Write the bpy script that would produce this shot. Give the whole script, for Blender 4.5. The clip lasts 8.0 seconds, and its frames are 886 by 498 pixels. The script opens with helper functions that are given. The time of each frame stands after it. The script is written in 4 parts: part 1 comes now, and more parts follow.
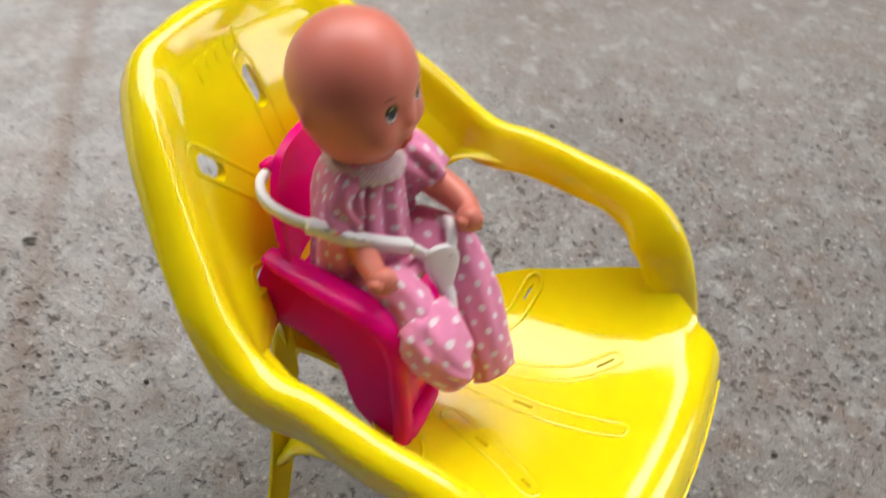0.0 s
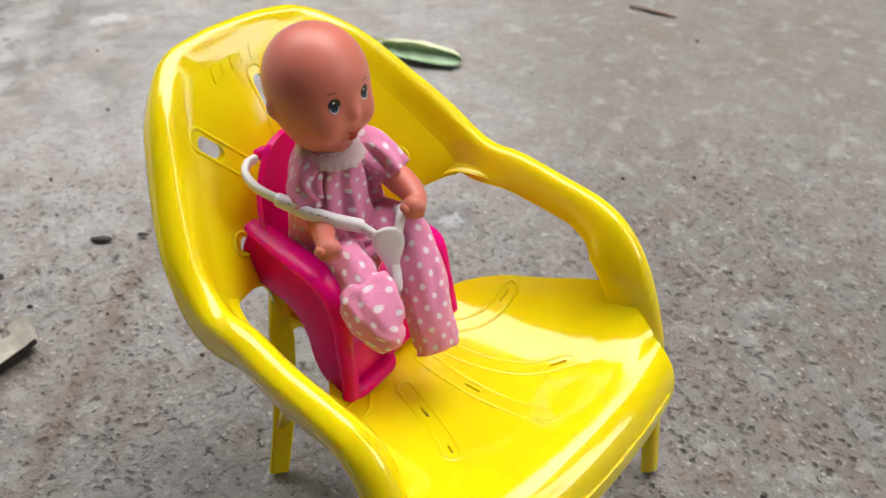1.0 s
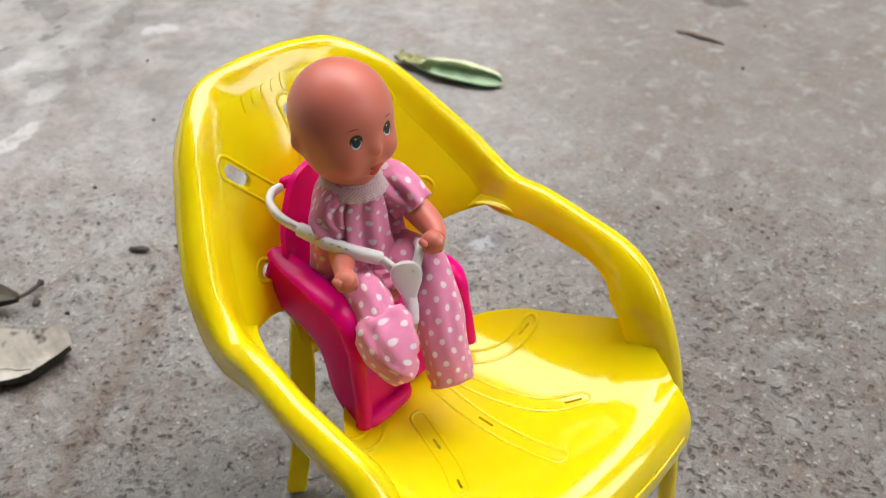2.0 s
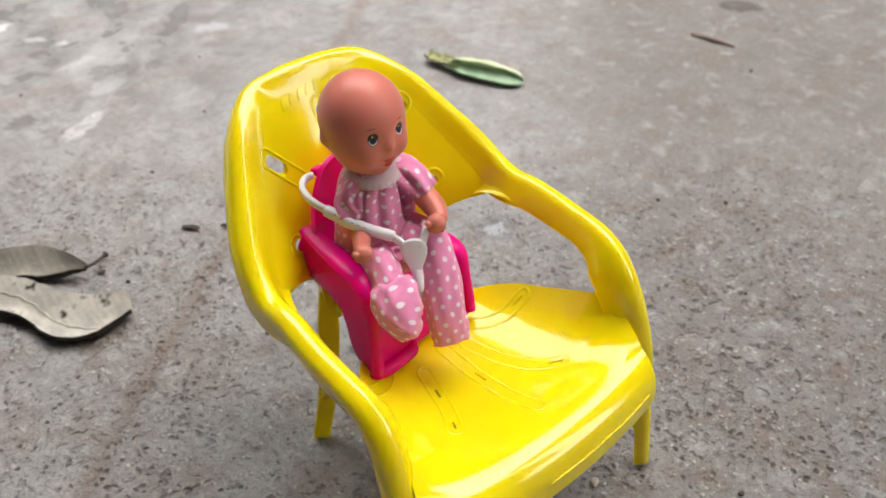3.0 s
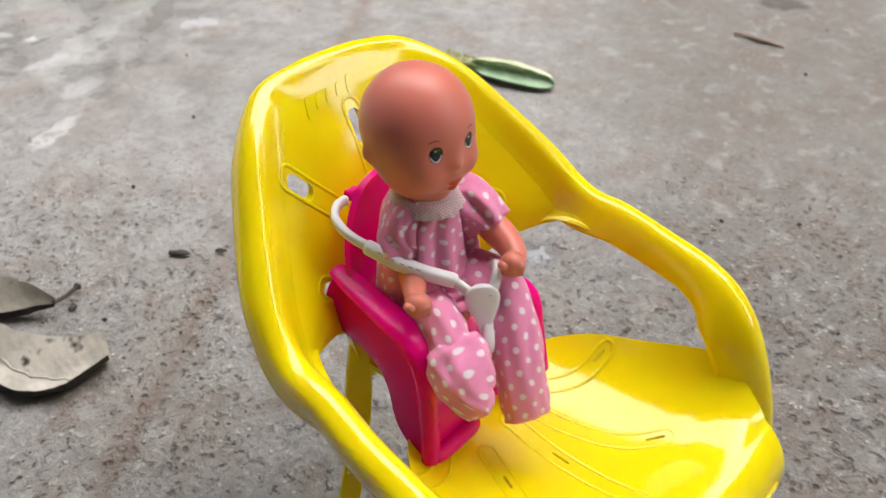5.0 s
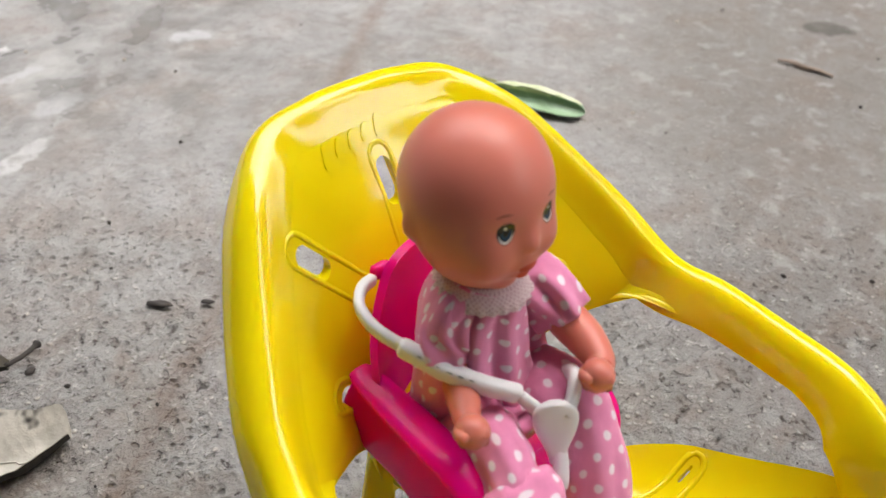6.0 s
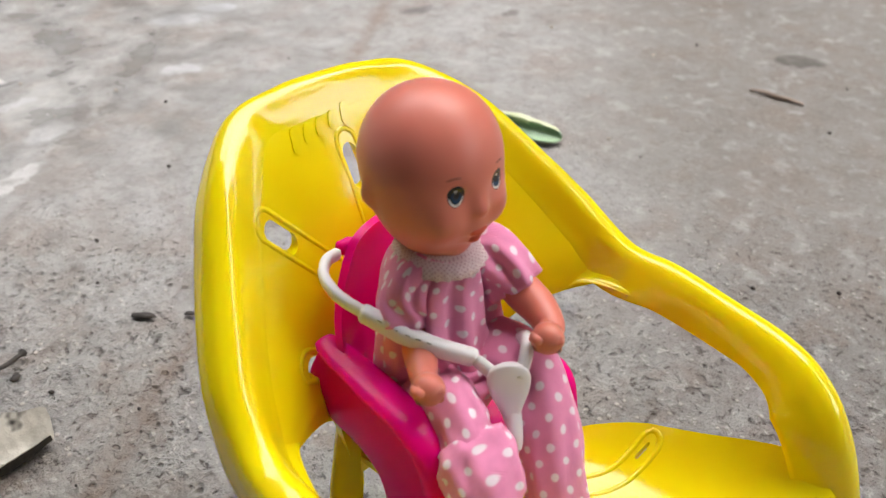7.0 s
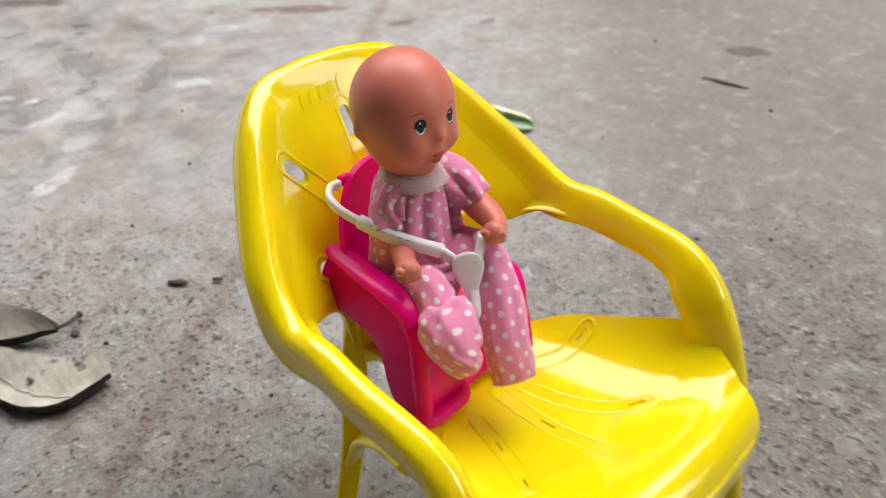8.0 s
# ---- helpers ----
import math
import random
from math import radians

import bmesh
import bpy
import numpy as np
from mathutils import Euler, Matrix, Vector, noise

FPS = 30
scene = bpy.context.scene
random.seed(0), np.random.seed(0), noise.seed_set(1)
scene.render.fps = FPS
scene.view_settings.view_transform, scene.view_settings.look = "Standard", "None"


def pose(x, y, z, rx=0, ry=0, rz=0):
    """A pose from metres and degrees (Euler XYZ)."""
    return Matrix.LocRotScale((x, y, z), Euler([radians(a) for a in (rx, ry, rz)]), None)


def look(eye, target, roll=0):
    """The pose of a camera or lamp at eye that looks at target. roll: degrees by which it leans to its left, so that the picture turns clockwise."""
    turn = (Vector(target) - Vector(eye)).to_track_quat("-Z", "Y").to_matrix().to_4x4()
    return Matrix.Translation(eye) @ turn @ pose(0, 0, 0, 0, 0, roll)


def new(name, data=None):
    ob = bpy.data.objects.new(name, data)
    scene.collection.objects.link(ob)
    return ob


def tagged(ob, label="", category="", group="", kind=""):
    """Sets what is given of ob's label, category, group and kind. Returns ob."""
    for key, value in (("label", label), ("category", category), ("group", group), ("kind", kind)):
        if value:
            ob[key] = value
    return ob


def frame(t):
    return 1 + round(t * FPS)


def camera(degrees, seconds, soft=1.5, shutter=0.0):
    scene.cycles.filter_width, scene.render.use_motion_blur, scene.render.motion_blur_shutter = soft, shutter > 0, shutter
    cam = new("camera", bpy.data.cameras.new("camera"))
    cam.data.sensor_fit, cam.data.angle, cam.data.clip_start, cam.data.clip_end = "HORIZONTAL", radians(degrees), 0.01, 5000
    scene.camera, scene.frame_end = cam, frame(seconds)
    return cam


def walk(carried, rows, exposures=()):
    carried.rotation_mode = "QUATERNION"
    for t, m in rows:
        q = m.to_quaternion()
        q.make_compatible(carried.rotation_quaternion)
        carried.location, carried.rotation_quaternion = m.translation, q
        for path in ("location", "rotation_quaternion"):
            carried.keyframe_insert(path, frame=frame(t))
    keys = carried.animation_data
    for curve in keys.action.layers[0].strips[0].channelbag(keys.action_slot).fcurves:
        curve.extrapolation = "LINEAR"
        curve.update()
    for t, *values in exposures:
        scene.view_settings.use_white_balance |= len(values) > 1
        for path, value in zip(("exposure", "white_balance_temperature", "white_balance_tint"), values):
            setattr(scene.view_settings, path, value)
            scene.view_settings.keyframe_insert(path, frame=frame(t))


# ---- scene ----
cam = camera(53.65, 8.0, 1.15, 0.5)
PATH = [
    (0, (-0.1496, -0.0491, 0.2713), (1.0292, 0.4950, -0.9754), 6.81),
    (0.5, (-0.1410, -0.1002, 0.2947), (0.9574, 0.6937, -0.8898), 1.23),
    (1, (-0.1458, -0.1301, 0.2782), (0.8885, 0.8058, -0.8594), 0.59),
    (1.5, (-0.1365, -0.1276, 0.2830), (0.8772, 0.8551, -0.8336), 0.60),
    (2.8, (-0.1496, -0.1653, 0.3051), (0.7570, 0.8826, -0.8439), -0.21),
    (3, (-0.1563, -0.1730, 0.3160), (0.7466, 0.8821, -0.8292), -0.42),
    (3.5, (-0.1589, -0.1613, 0.3091), (0.7363, 0.8945, -0.8415), -0.60),
    (4, (-0.1438, -0.1252, 0.2955), (0.7571, 0.9250, -0.8557), -0.20),
    (4.2, (-0.1396, -0.1223, 0.2914), (0.7696, 0.9264, -0.8547), -0.12),
    (5.3, (-0.1285, -0.0824, 0.2678), (0.8199, 0.9485, -0.8626), 1.02),
    (5.5, (-0.1105, -0.0610, 0.2595), (0.8417, 0.9715, -0.8662), 1.23),
    (6, (-0.1068, -0.0540, 0.2536), (0.8605, 0.9797, -0.8581), 2.30),
    (6.5, (-0.1087, -0.0650, 0.2463), (0.8952, 0.9835, -0.8180), 2.92),
    (7, (-0.1136, -0.0737, 0.2472), (0.9003, 1.0013, -0.7805), 2.17),
    (7.5, (-0.1235, -0.0848, 0.2417), (0.8922, 0.9980, -0.7761), 1.18),
    (8, (-0.1570, -0.1325, 0.2628), (0.8687, 0.9641, -0.7298), -0.63),
]
walk(cam, [(t, look(eye, target, roll)) for t, eye, target, roll in PATH],
     [(0.0, 1.52), (3.0, 1.54), (4.0, 1.58), (5.4, 1.50), (7.4, 1.53), (8.0, 1.54)])

cam.data.dof.use_dof, cam.data.dof.focus_distance, cam.data.dof.aperture_fstop = True, 0.25, 22.0

# ---- world and light ----
world = bpy.data.worlds.new("world")
scene.world = world
world.use_nodes = True
wn, wl = world.node_tree.nodes, world.node_tree.links
wn.clear()
sky = wn.new("ShaderNodeTexSky")
sky.sky_type, sky.sun_disc = "NISHITA", False
SUN_AZ, SUN_EL = -18.0, 67.0          # degrees: azimuth from +x towards +y, and height
sky.sun_elevation, sky.sun_rotation = radians(SUN_EL), radians(90 - SUN_AZ)
sky.dust_density, sky.ozone_density = 7.0, 1.0
bg = wn.new("ShaderNodeBackground")
bg.inputs["Strength"].default_value = 0.03
wout = wn.new("ShaderNodeOutputWorld")
wl.new(sky.outputs[0], bg.inputs[0])
wl.new(bg.outputs[0], wout.inputs[0])

sun = new("sun", bpy.data.lights.new("sun", "SUN"))
sun.data.energy, sun.data.angle, sun.data.color = 5.0, radians(124), (1.0, 0.985, 0.97)
sun.matrix_world = look((2 * math.cos(radians(SUN_AZ)), 2 * math.sin(radians(SUN_AZ)), 2 * math.tan(radians(SUN_EL))), (0, 0, 0))


# ---- materials ----
def material(name):
    m = bpy.data.materials.new(name)
    m.use_nodes = True
    nt = m.node_tree
    return m, nt.nodes, nt.links, nt.nodes["Principled BSDF"]


def node(nodes, kind, **values):
    n = nodes.new(kind)
    for key, value in values.items():
        n.inputs[key].default_value = value
    return n


def math_node(nodes, links, op, a, b=0.0, clamp=False):
    n = nodes.new("ShaderNodeMath")
    n.operation, n.use_clamp = op, clamp
    for i, v in enumerate((a, b)):
        if isinstance(v, (int, float)):
            n.inputs[i].default_value = v
        else:
            links.new(v, n.inputs[i])
    return n.outputs[0]


def ramp(nodes, links, fac, stops):
    n = nodes.new("ShaderNodeValToRGB")
    el = n.color_ramp.elements
    while len(el) < len(stops):
        el.new(0.5)
    for e, (p, c) in zip(el, stops):
        e.position, e.color = p, (*c, 1.0) if len(c) == 3 else c
    links.new(fac, n.inputs[0])
    return n.outputs[0]


def mix(nodes, links, fac, a, b):
    n = nodes.new("ShaderNodeMix")
    n.data_type = "RGBA"
    for sock, v in ((n.inputs[0], fac), (n.inputs[6], a), (n.inputs[7], b)):
        if isinstance(v, (int, float)):
            sock.default_value = v
        elif isinstance(v, tuple):
            sock.default_value = (*v, 1.0)
        else:
            links.new(v, sock)
    return n.outputs[2]


def coords(nodes, kind="Object"):
    return nodes.new("ShaderNodeTexCoord").outputs[kind]


def noise_tex(nodes, links, vec, scale, detail=4.0, rough=0.55):
    n = node(nodes, "ShaderNodeTexNoise", Scale=scale, Detail=detail, Roughness=rough)
    links.new(vec, n.inputs["Vector"])
    return n.outputs["Fac"]


def bump(nodes, links, bsdf, height, strength, distance, normal=None):
    n = node(nodes, "ShaderNodeBump", Strength=strength, Distance=distance)
    links.new(height, n.inputs["Height"])
    if normal is not None:
        links.new(normal, n.inputs["Normal"])
    links.new(n.outputs[0], bsdf.inputs["Normal"])
    return n.outputs[0]


def plastic(name, colour, dark, rough, sss=0.0, wave=0.0, scratch=0.06, bleed=(1.0, 0.7, 0.15), depth=0.003, shine=0.5, coat=0.0):
    """Moulded plastic: slight tone drift, fine scuffs in the gloss, moulding waviness."""
    m, n, l, b = material(name)
    v = coords(n)
    big = noise_tex(n, l, v, 60.0, 2.0)
    l.new(mix(n, l, ramp(n, l, big, [(0.35, (0, 0, 0)), (0.7, (1, 1, 1))]), dark, colour), b.inputs["Base Color"])
    fine = noise_tex(n, l, v, 900.0, 5.0, 0.7)
    r = math_node(n, l, "MULTIPLY", fine, scratch * 2)
    l.new(math_node(n, l, "ADD", r, rough - scratch), b.inputs["Roughness"])
    b.inputs["IOR"].default_value = 1.5
    b.inputs["Specular IOR Level"].default_value = shine
    b.inputs["Coat Weight"].default_value, b.inputs["Coat Roughness"].default_value = coat, 0.07
    if sss:
        b.inputs["Subsurface Weight"].default_value = sss
        b.inputs["Subsurface Radius"].default_value = bleed
        b.inputs["Subsurface Scale"].default_value = depth
    if wave:
        bump(n, l, b, noise_tex(n, l, v, 75.0, 2.0), 0.5, wave)
    return m


YELLOW = plastic("yellow_plastic", (0.92, 0.74, 0.003), (0.89, 0.70, 0.002), 0.125, 0.3, 0.0004, 0.015, (1.0, 0.60, 0.05), 0.004, 0.46, coat=0.25)
MAGENTA = plastic("magenta_plastic", (0.70, 0.001, 0.190), (0.65, 0.001, 0.175), 0.25, 0.6, 0.0003, 0.012, (1.0, 0.05, 0.3), 0.007, 0.16)
WHITE = plastic("white_vinyl", (0.84, 0.85, 0.87), (0.79, 0.80, 0.82), 0.36, 0.0, 0.0004)
VINYL = plastic("doll_vinyl", (0.66, 0.195, 0.142), (0.63, 0.180, 0.130), 0.40, 0.15, 0.0002, 0.05, (1.0, 0.16, 0.06), 0.003, 0.5)
VINYL.node_tree.nodes["Principled BSDF"].inputs["Sheen Weight"].default_value = 0.10
LIP = plastic("lip_tint", (0.60, 0.075, 0.035), (0.55, 0.065, 0.03), 0.45, 0.15)
EYE_WHITE = plastic("eye_white", (0.75, 0.73, 0.72), (0.72, 0.70, 0.70), 0.3)
IRIS = plastic("eye_blue", (0.02, 0.055, 0.115), (0.014, 0.04, 0.085), 0.25)
PUPIL = plastic("eye_black", (0.008, 0.008, 0.012), (0.005, 0.005, 0.008), 0.25)
BROW = plastic("brow_paint", (0.30, 0.085, 0.05), (0.26, 0.07, 0.045), 0.5)
THREAD = plastic("grey_thread", (0.16, 0.17, 0.19), (0.12, 0.13, 0.15), 0.7)


def fabric(name, ground, dots, step=0.0060, size=0.140):
    """Woven cotton with staggered printed dots; the cloth's own unwrapped metres carry the print."""
    m, n, l, b = material(name)
    uv = coords(n, "UV")
    sep = n.new("ShaderNodeSeparateXYZ")
    warp = node(n, "ShaderNodeTexNoise", Scale=160.0, Detail=1.0)
    l.new(coords(n), warp.inputs["Vector"])
    wob = n.new("ShaderNodeVectorMath")
    wob.operation = "MULTIPLY_ADD"
    wob.inputs[1].default_value, wob.inputs[2].default_value = (0.0012, 0.0012, 0), (-0.0006, -0.0006, 0)
    l.new(warp.outputs["Color"], wob.inputs[0])
    add = n.new("ShaderNodeVectorMath")
    l.new(uv, add.inputs[0]), l.new(wob.outputs[0], add.inputs[1])
    l.new(add.outputs[0], sep.inputs[0])

    def lattice(shift):
        out = []
        for axis in (0, 1):
            a = math_node(n, l, "ADD", math_node(n, l, "DIVIDE", sep.outputs[axis], step), 50 + shift)
            a = math_node(n, l, "SUBTRACT", math_node(n, l, "FRACT", a), 0.5)
            out.append(math_node(n, l, "MULTIPLY", a, a))
        return math_node(n, l, "SQRT", math_node(n, l, "ADD", *out))
    d = math_node(n, l, "MINIMUM", lattice(0.0), lattice(0.5))
    mask = ramp(n, l, d, [(size - 0.03, (1, 1, 1)), (size + 0.025, (0, 0, 0))])
    if dots:
        tone = noise_tex(n, l, coords(n), 240.0, 3.0)
        cloth = mix(n, l, tone, tuple(c * 0.86 for c in ground), tuple(min(1, c * 1.12) for c in ground))
        l.new(mix(n, l, mask, cloth, dots), b.inputs["Base Color"])
    else:
        b.inputs["Base Color"].default_value = (*ground, 1)
    b.inputs["Roughness"].default_value = 0.9
    b.inputs["Sheen Weight"].default_value = 0.25
    wave = []
    for axis in (0, 1):
        wave.append(math_node(n, l, "SINE", math_node(n, l, "MULTIPLY", sep.outputs[axis], 14500.0)))
    weave = math_node(n, l, "MULTIPLY", wave[0], wave[1])
    grain = math_node(n, l, "ADD", math_node(n, l, "MULTIPLY", weave, 0.3), noise_tex(n, l, coords(n), 700.0, 4.0))
    bump(n, l, b, grain, 0.6, 0.00035)
    return m


DRESS = fabric("dotted_cotton", (0.82, 0.27, 0.48), (0.90, 0.76, 0.83))
LACE = fabric("lace_trim", (0.80, 0.64, 0.66), (0.60, 0.38, 0.43), 0.0011, 0.18)


def leaf_material(name, light, mid, dark, spots, vein_scale, rough):
    m, n, l, b = material(name)
    v = coords(n)
    base = ramp(n, l, noise_tex(n, l, v, 70.0, 5.0, 0.6), [(0.3, mid), (0.62, light)])
    blot = ramp(n, l, noise_tex(n, l, v, 55.0, 3.0, 0.6), [(spots, (0, 0, 0)), (spots + 0.06, (1, 1, 1))])
    l.new(mix(n, l, blot, base, dark), b.inputs["Base Color"])
    b.inputs["Roughness"].default_value = rough
    uv = coords(n, "UV")
    w = node(n, "ShaderNodeTexWave", Scale=vein_scale, Distortion=2.0, Detail=1.0)
    l.new(uv, w.inputs["Vector"])
    h = math_node(n, l, "ADD", math_node(n, l, "MULTIPLY", w.outputs["Fac"], 0.15), noise_tex(n, l, v, 350.0, 4.0))
    bump(n, l, b, h, 0.5, 0.0008)
    return m


DRY_LEAF = leaf_material("dry_leaf", (0.52, 0.49, 0.43), (0.31, 0.29, 0.25), (0.035, 0.03, 0.027), 0.62, 9.0, 0.55)
# near-black backs stand in for the shadow under the lifted lobes
LEAF_BACK_SHADE = leaf_material("shade_dark_leaf_back", (0.035, 0.03, 0.025), (0.02, 0.017, 0.015), (0.012, 0.01, 0.01), 0.6, 9.0, 0.8)
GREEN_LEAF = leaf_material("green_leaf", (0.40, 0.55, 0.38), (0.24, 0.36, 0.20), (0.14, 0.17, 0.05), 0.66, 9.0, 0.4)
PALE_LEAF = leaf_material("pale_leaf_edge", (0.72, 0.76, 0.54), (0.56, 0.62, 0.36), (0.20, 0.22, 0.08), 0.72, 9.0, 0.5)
OLIVE_LEAF = leaf_material("olive_dry_leaf", (0.44, 0.44, 0.22), (0.27, 0.28, 0.10), (0.10, 0.09, 0.03), 0.6, 9.0, 0.6)
BARK = leaf_material("dead_twig", (0.33, 0.26, 0.215), (0.24, 0.185, 0.155), (0.05, 0.035, 0.03), 0.66, 4.0, 0.8)
CHIP = leaf_material("dark_chip", (0.06, 0.05, 0.045), (0.035, 0.03, 0.028), (0.015, 0.012, 0.01), 0.66, 4.0, 0.7)
PEBBLE = leaf_material("pale_pebble", (0.55, 0.48, 0.40), (0.42, 0.36, 0.30), (0.2, 0.17, 0.14), 0.68, 4.0, 0.8)


def cement(name):
    """Rough worn cement: trowel unevenness, pits, pale grit, a browner side, stained spots, painted glints and damp
    film.
    """
    m, n, l, b = material(name)
    v = coords(n)
    big = noise_tex(n, l, v, 5.0, 4.0, 0.6)
    midn = noise_tex(n, l, v, 38.0, 5.0, 0.65)
    fine = noise_tex(n, l, v, 330.0, 6.0, 0.7)
    # coarse, broken skin near the joint; worn smooth further off
    flat = n.new("ShaderNodeSeparateXYZ")
    l.new(v, flat.inputs[0])
    reach = math_node(n, l, "ADD", math_node(n, l, "MULTIPLY", flat.outputs[0], 0.69), math_node(n, l, "MULTIPLY", flat.outputs[1], 0.72))
    reach = math_node(n, l, "ADD", reach, math_node(n, l, "MULTIPLY", math_node(n, l, "SUBTRACT", big, 0.5), 0.16))
    coarse = ramp(n, l, reach, [(0.11, (1, 1, 1)), (0.30, (0.28, 0.28, 0.28))])
    tone = math_node(n, l, "ADD", math_node(n, l, "MULTIPLY", big, 0.45), math_node(n, l, "MULTIPLY", midn, 0.55))
    col = ramp(n, l, tone, [(0.36, (0.245, 0.236, 0.226)), (0.5, (0.345, 0.340, 0.335)), (0.64, (0.43, 0.432, 0.434))])
    mott = ramp(n, l, noise_tex(n, l, v, 120.0, 4.0, 0.7), [(0.36, (1, 1, 1)), (0.50, (0, 0, 0))])
    col = mix(n, l, math_node(n, l, "MULTIPLY", mott, math_node(n, l, "ADD", 0.26, math_node(n, l, "MULTIPLY", coarse, 0.12))), col, (0.15, 0.128, 0.11))
    col = mix(n, l, ramp(n, l, noise_tex(n, l, v, 21.0, 4.0), [(0.48, (0, 0, 0)), (0.66, (0.5, 0.5, 0.5))]), col, (0.26, 0.20, 0.165))
    # browner and darker towards the open side
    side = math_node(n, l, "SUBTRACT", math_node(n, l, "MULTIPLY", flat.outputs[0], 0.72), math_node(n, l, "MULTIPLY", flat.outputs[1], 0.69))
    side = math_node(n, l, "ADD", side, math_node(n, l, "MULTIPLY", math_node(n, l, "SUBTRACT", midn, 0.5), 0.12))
    brown_side = ramp(n, l, side, [(-0.12, (0, 0, 0)), (0.12, (1, 1, 1))])
    brown_side = math_node(n, l, "MULTIPLY", brown_side, math_node(n, l, "ADD", 0.62, math_node(n, l, "MULTIPLY", coarse, -0.16)))
    col = mix(n, l, brown_side, col, (0.135, 0.112, 0.095))
    bright = math_node(n, l, "MULTIPLY", coarse, math_node(n, l, "SUBTRACT", 1.0, brown_side))
    col = mix(n, l, math_node(n, l, "MULTIPLY", bright, 0.36), col, (0.44, 0.426, 0.407))
    grit = ramp(n, l, fine, [(0.34, (1, 1, 1)), (0.45, (0, 0, 0))])
    col = mix(n, l, math_node(n, l, "MULTIPLY", grit, math_node(n, l, "ADD", 0.10, math_node(n, l, "MULTIPLY", coarse, 0.38))), col, (0.10, 0.085, 0.075))
    vor = node(n, "ShaderNodeTexVoronoi", Scale=260.0, Randomness=1.0)
    l.new(v, vor.inputs["Vector"])
    sepc = n.new("ShaderNodeSeparateColor")
    l.new(vor.outputs["Color"], sepc.inputs[0])
    grain = ramp(n, l, vor.outputs["Distance"], [(0.16, (1, 1, 1)), (0.34, (0, 0, 0))])
    pale = math_node(n, l, "MULTIPLY", grain, math_node(n, l, "GREATER_THAN", sepc.outputs[0], 0.85))
    col = mix(n, l, math_node(n, l, "MULTIPLY", math_node(n, l, "MULTIPLY", pale, coarse), 0.8), col, (0.62, 0.58, 0.53))
    pitv = node(n, "ShaderNodeTexVoronoi", Scale=150.0, Randomness=1.0)
    warp = node(n, "ShaderNodeTexNoise", Scale=150.0, Detail=3.0)
    l.new(v, warp.inputs["Vector"])
    wob = n.new("ShaderNodeVectorMath")
    wob.operation = "MULTIPLY_ADD"
    wob.inputs[1].default_value = (0.012, 0.012, 0.012)
    l.new(warp.outputs["Color"], wob.inputs[0]), l.new(v, wob.inputs[2])
    l.new(wob.outputs[0], pitv.inputs["Vector"])
    seppit = n.new("ShaderNodeSeparateColor")
    l.new(pitv.outputs["Color"], seppit.inputs[0])
    pit = math_node(n, l, "MULTIPLY", ramp(n, l, pitv.outputs["Distance"], [(0.18, (1, 1, 1)), (0.42, (0, 0, 0))]),
                    math_node(n, l, "GREATER_THAN", seppit.outputs[1], 0.50))
    mild = n.new("ShaderNodeVectorMath")
    mild.operation = "MULTIPLY_ADD"
    mild.inputs[1].default_value = (0.0028, 0.0028, 0.0028)
    l.new(warp.outputs["Color"], mild.inputs[0]), l.new(v, mild.inputs[2])
    crumb = noise_tex(n, l, mild.outputs[0], 250.0, 4.0, 0.65)
    crev = math_node(n, l, "MULTIPLY", ramp(n, l, crumb, [(0.335, (1, 1, 1)), (0.39, (0, 0, 0))]), coarse)
    patch = ramp(n, l, noise_tex(n, l, v, 9.0, 3.0), [(0.40, (0.25, 0.25, 0.25)), (0.62, (1, 1, 1))])
    pit = math_node(n, l, "MULTIPLY", math_node(n, l, "MULTIPLY", pit, patch), coarse)
    col = mix(n, l, math_node(n, l, "MULTIPLY", crev, 0.7), col, (0.062, 0.048, 0.038))
    speckv = node(n, "ShaderNodeTexVoronoi", Scale=240.0, Randomness=1.0)
    l.new(mild.outputs[0], speckv.inputs["Vector"])
    sepsp = n.new("ShaderNodeSeparateColor")
    l.new(speckv.outputs["Color"], sepsp.inputs[0])
    speck = math_node(n, l, "MULTIPLY", ramp(n, l, speckv.outputs["Distance"], [(0.20, (1, 1, 1)), (0.36, (0, 0, 0))]),
                      math_node(n, l, "GREATER_THAN", sepsp.outputs[2], 0.78))
    clump = ramp(n, l, noise_tex(n, l, v, 34.0, 3.0), [(0.36, (0.25, 0.25, 0.25)), (0.60, (1, 1, 1))])
    speck = math_node(n, l, "MULTIPLY", math_node(n, l, "MULTIPLY", speck, coarse), clump)
    rust = math_node(n, l, "MULTIPLY", ramp(n, l, noise_tex(n, l, v, 48.0, 4.0), [(0.50, (0, 0, 0)), (0.66, (0.45, 0.45, 0.45))]), coarse)
    col = mix(n, l, rust, col, (0.24, 0.175, 0.135))
    col = mix(n, l, math_node(n, l, "MULTIPLY", speck, 0.75), col, (0.06, 0.046, 0.037))
    lifted = math_node(n, l, "MULTIPLY", ramp(n, l, crumb, [(0.58, (0, 0, 0)), (0.68, (1, 1, 1))]), coarse)
    col = mix(n, l, math_node(n, l, "MULTIPLY", lifted, 0.75), col, (0.56, 0.54, 0.52))
    col = mix(n, l, math_node(n, l, "MULTIPLY", pit, 0.55), col, (0.10, 0.085, 0.072))
    sep = n.new("ShaderNodeSeparateXYZ")
    l.new(wob.outputs[0], sep.inputs[0])

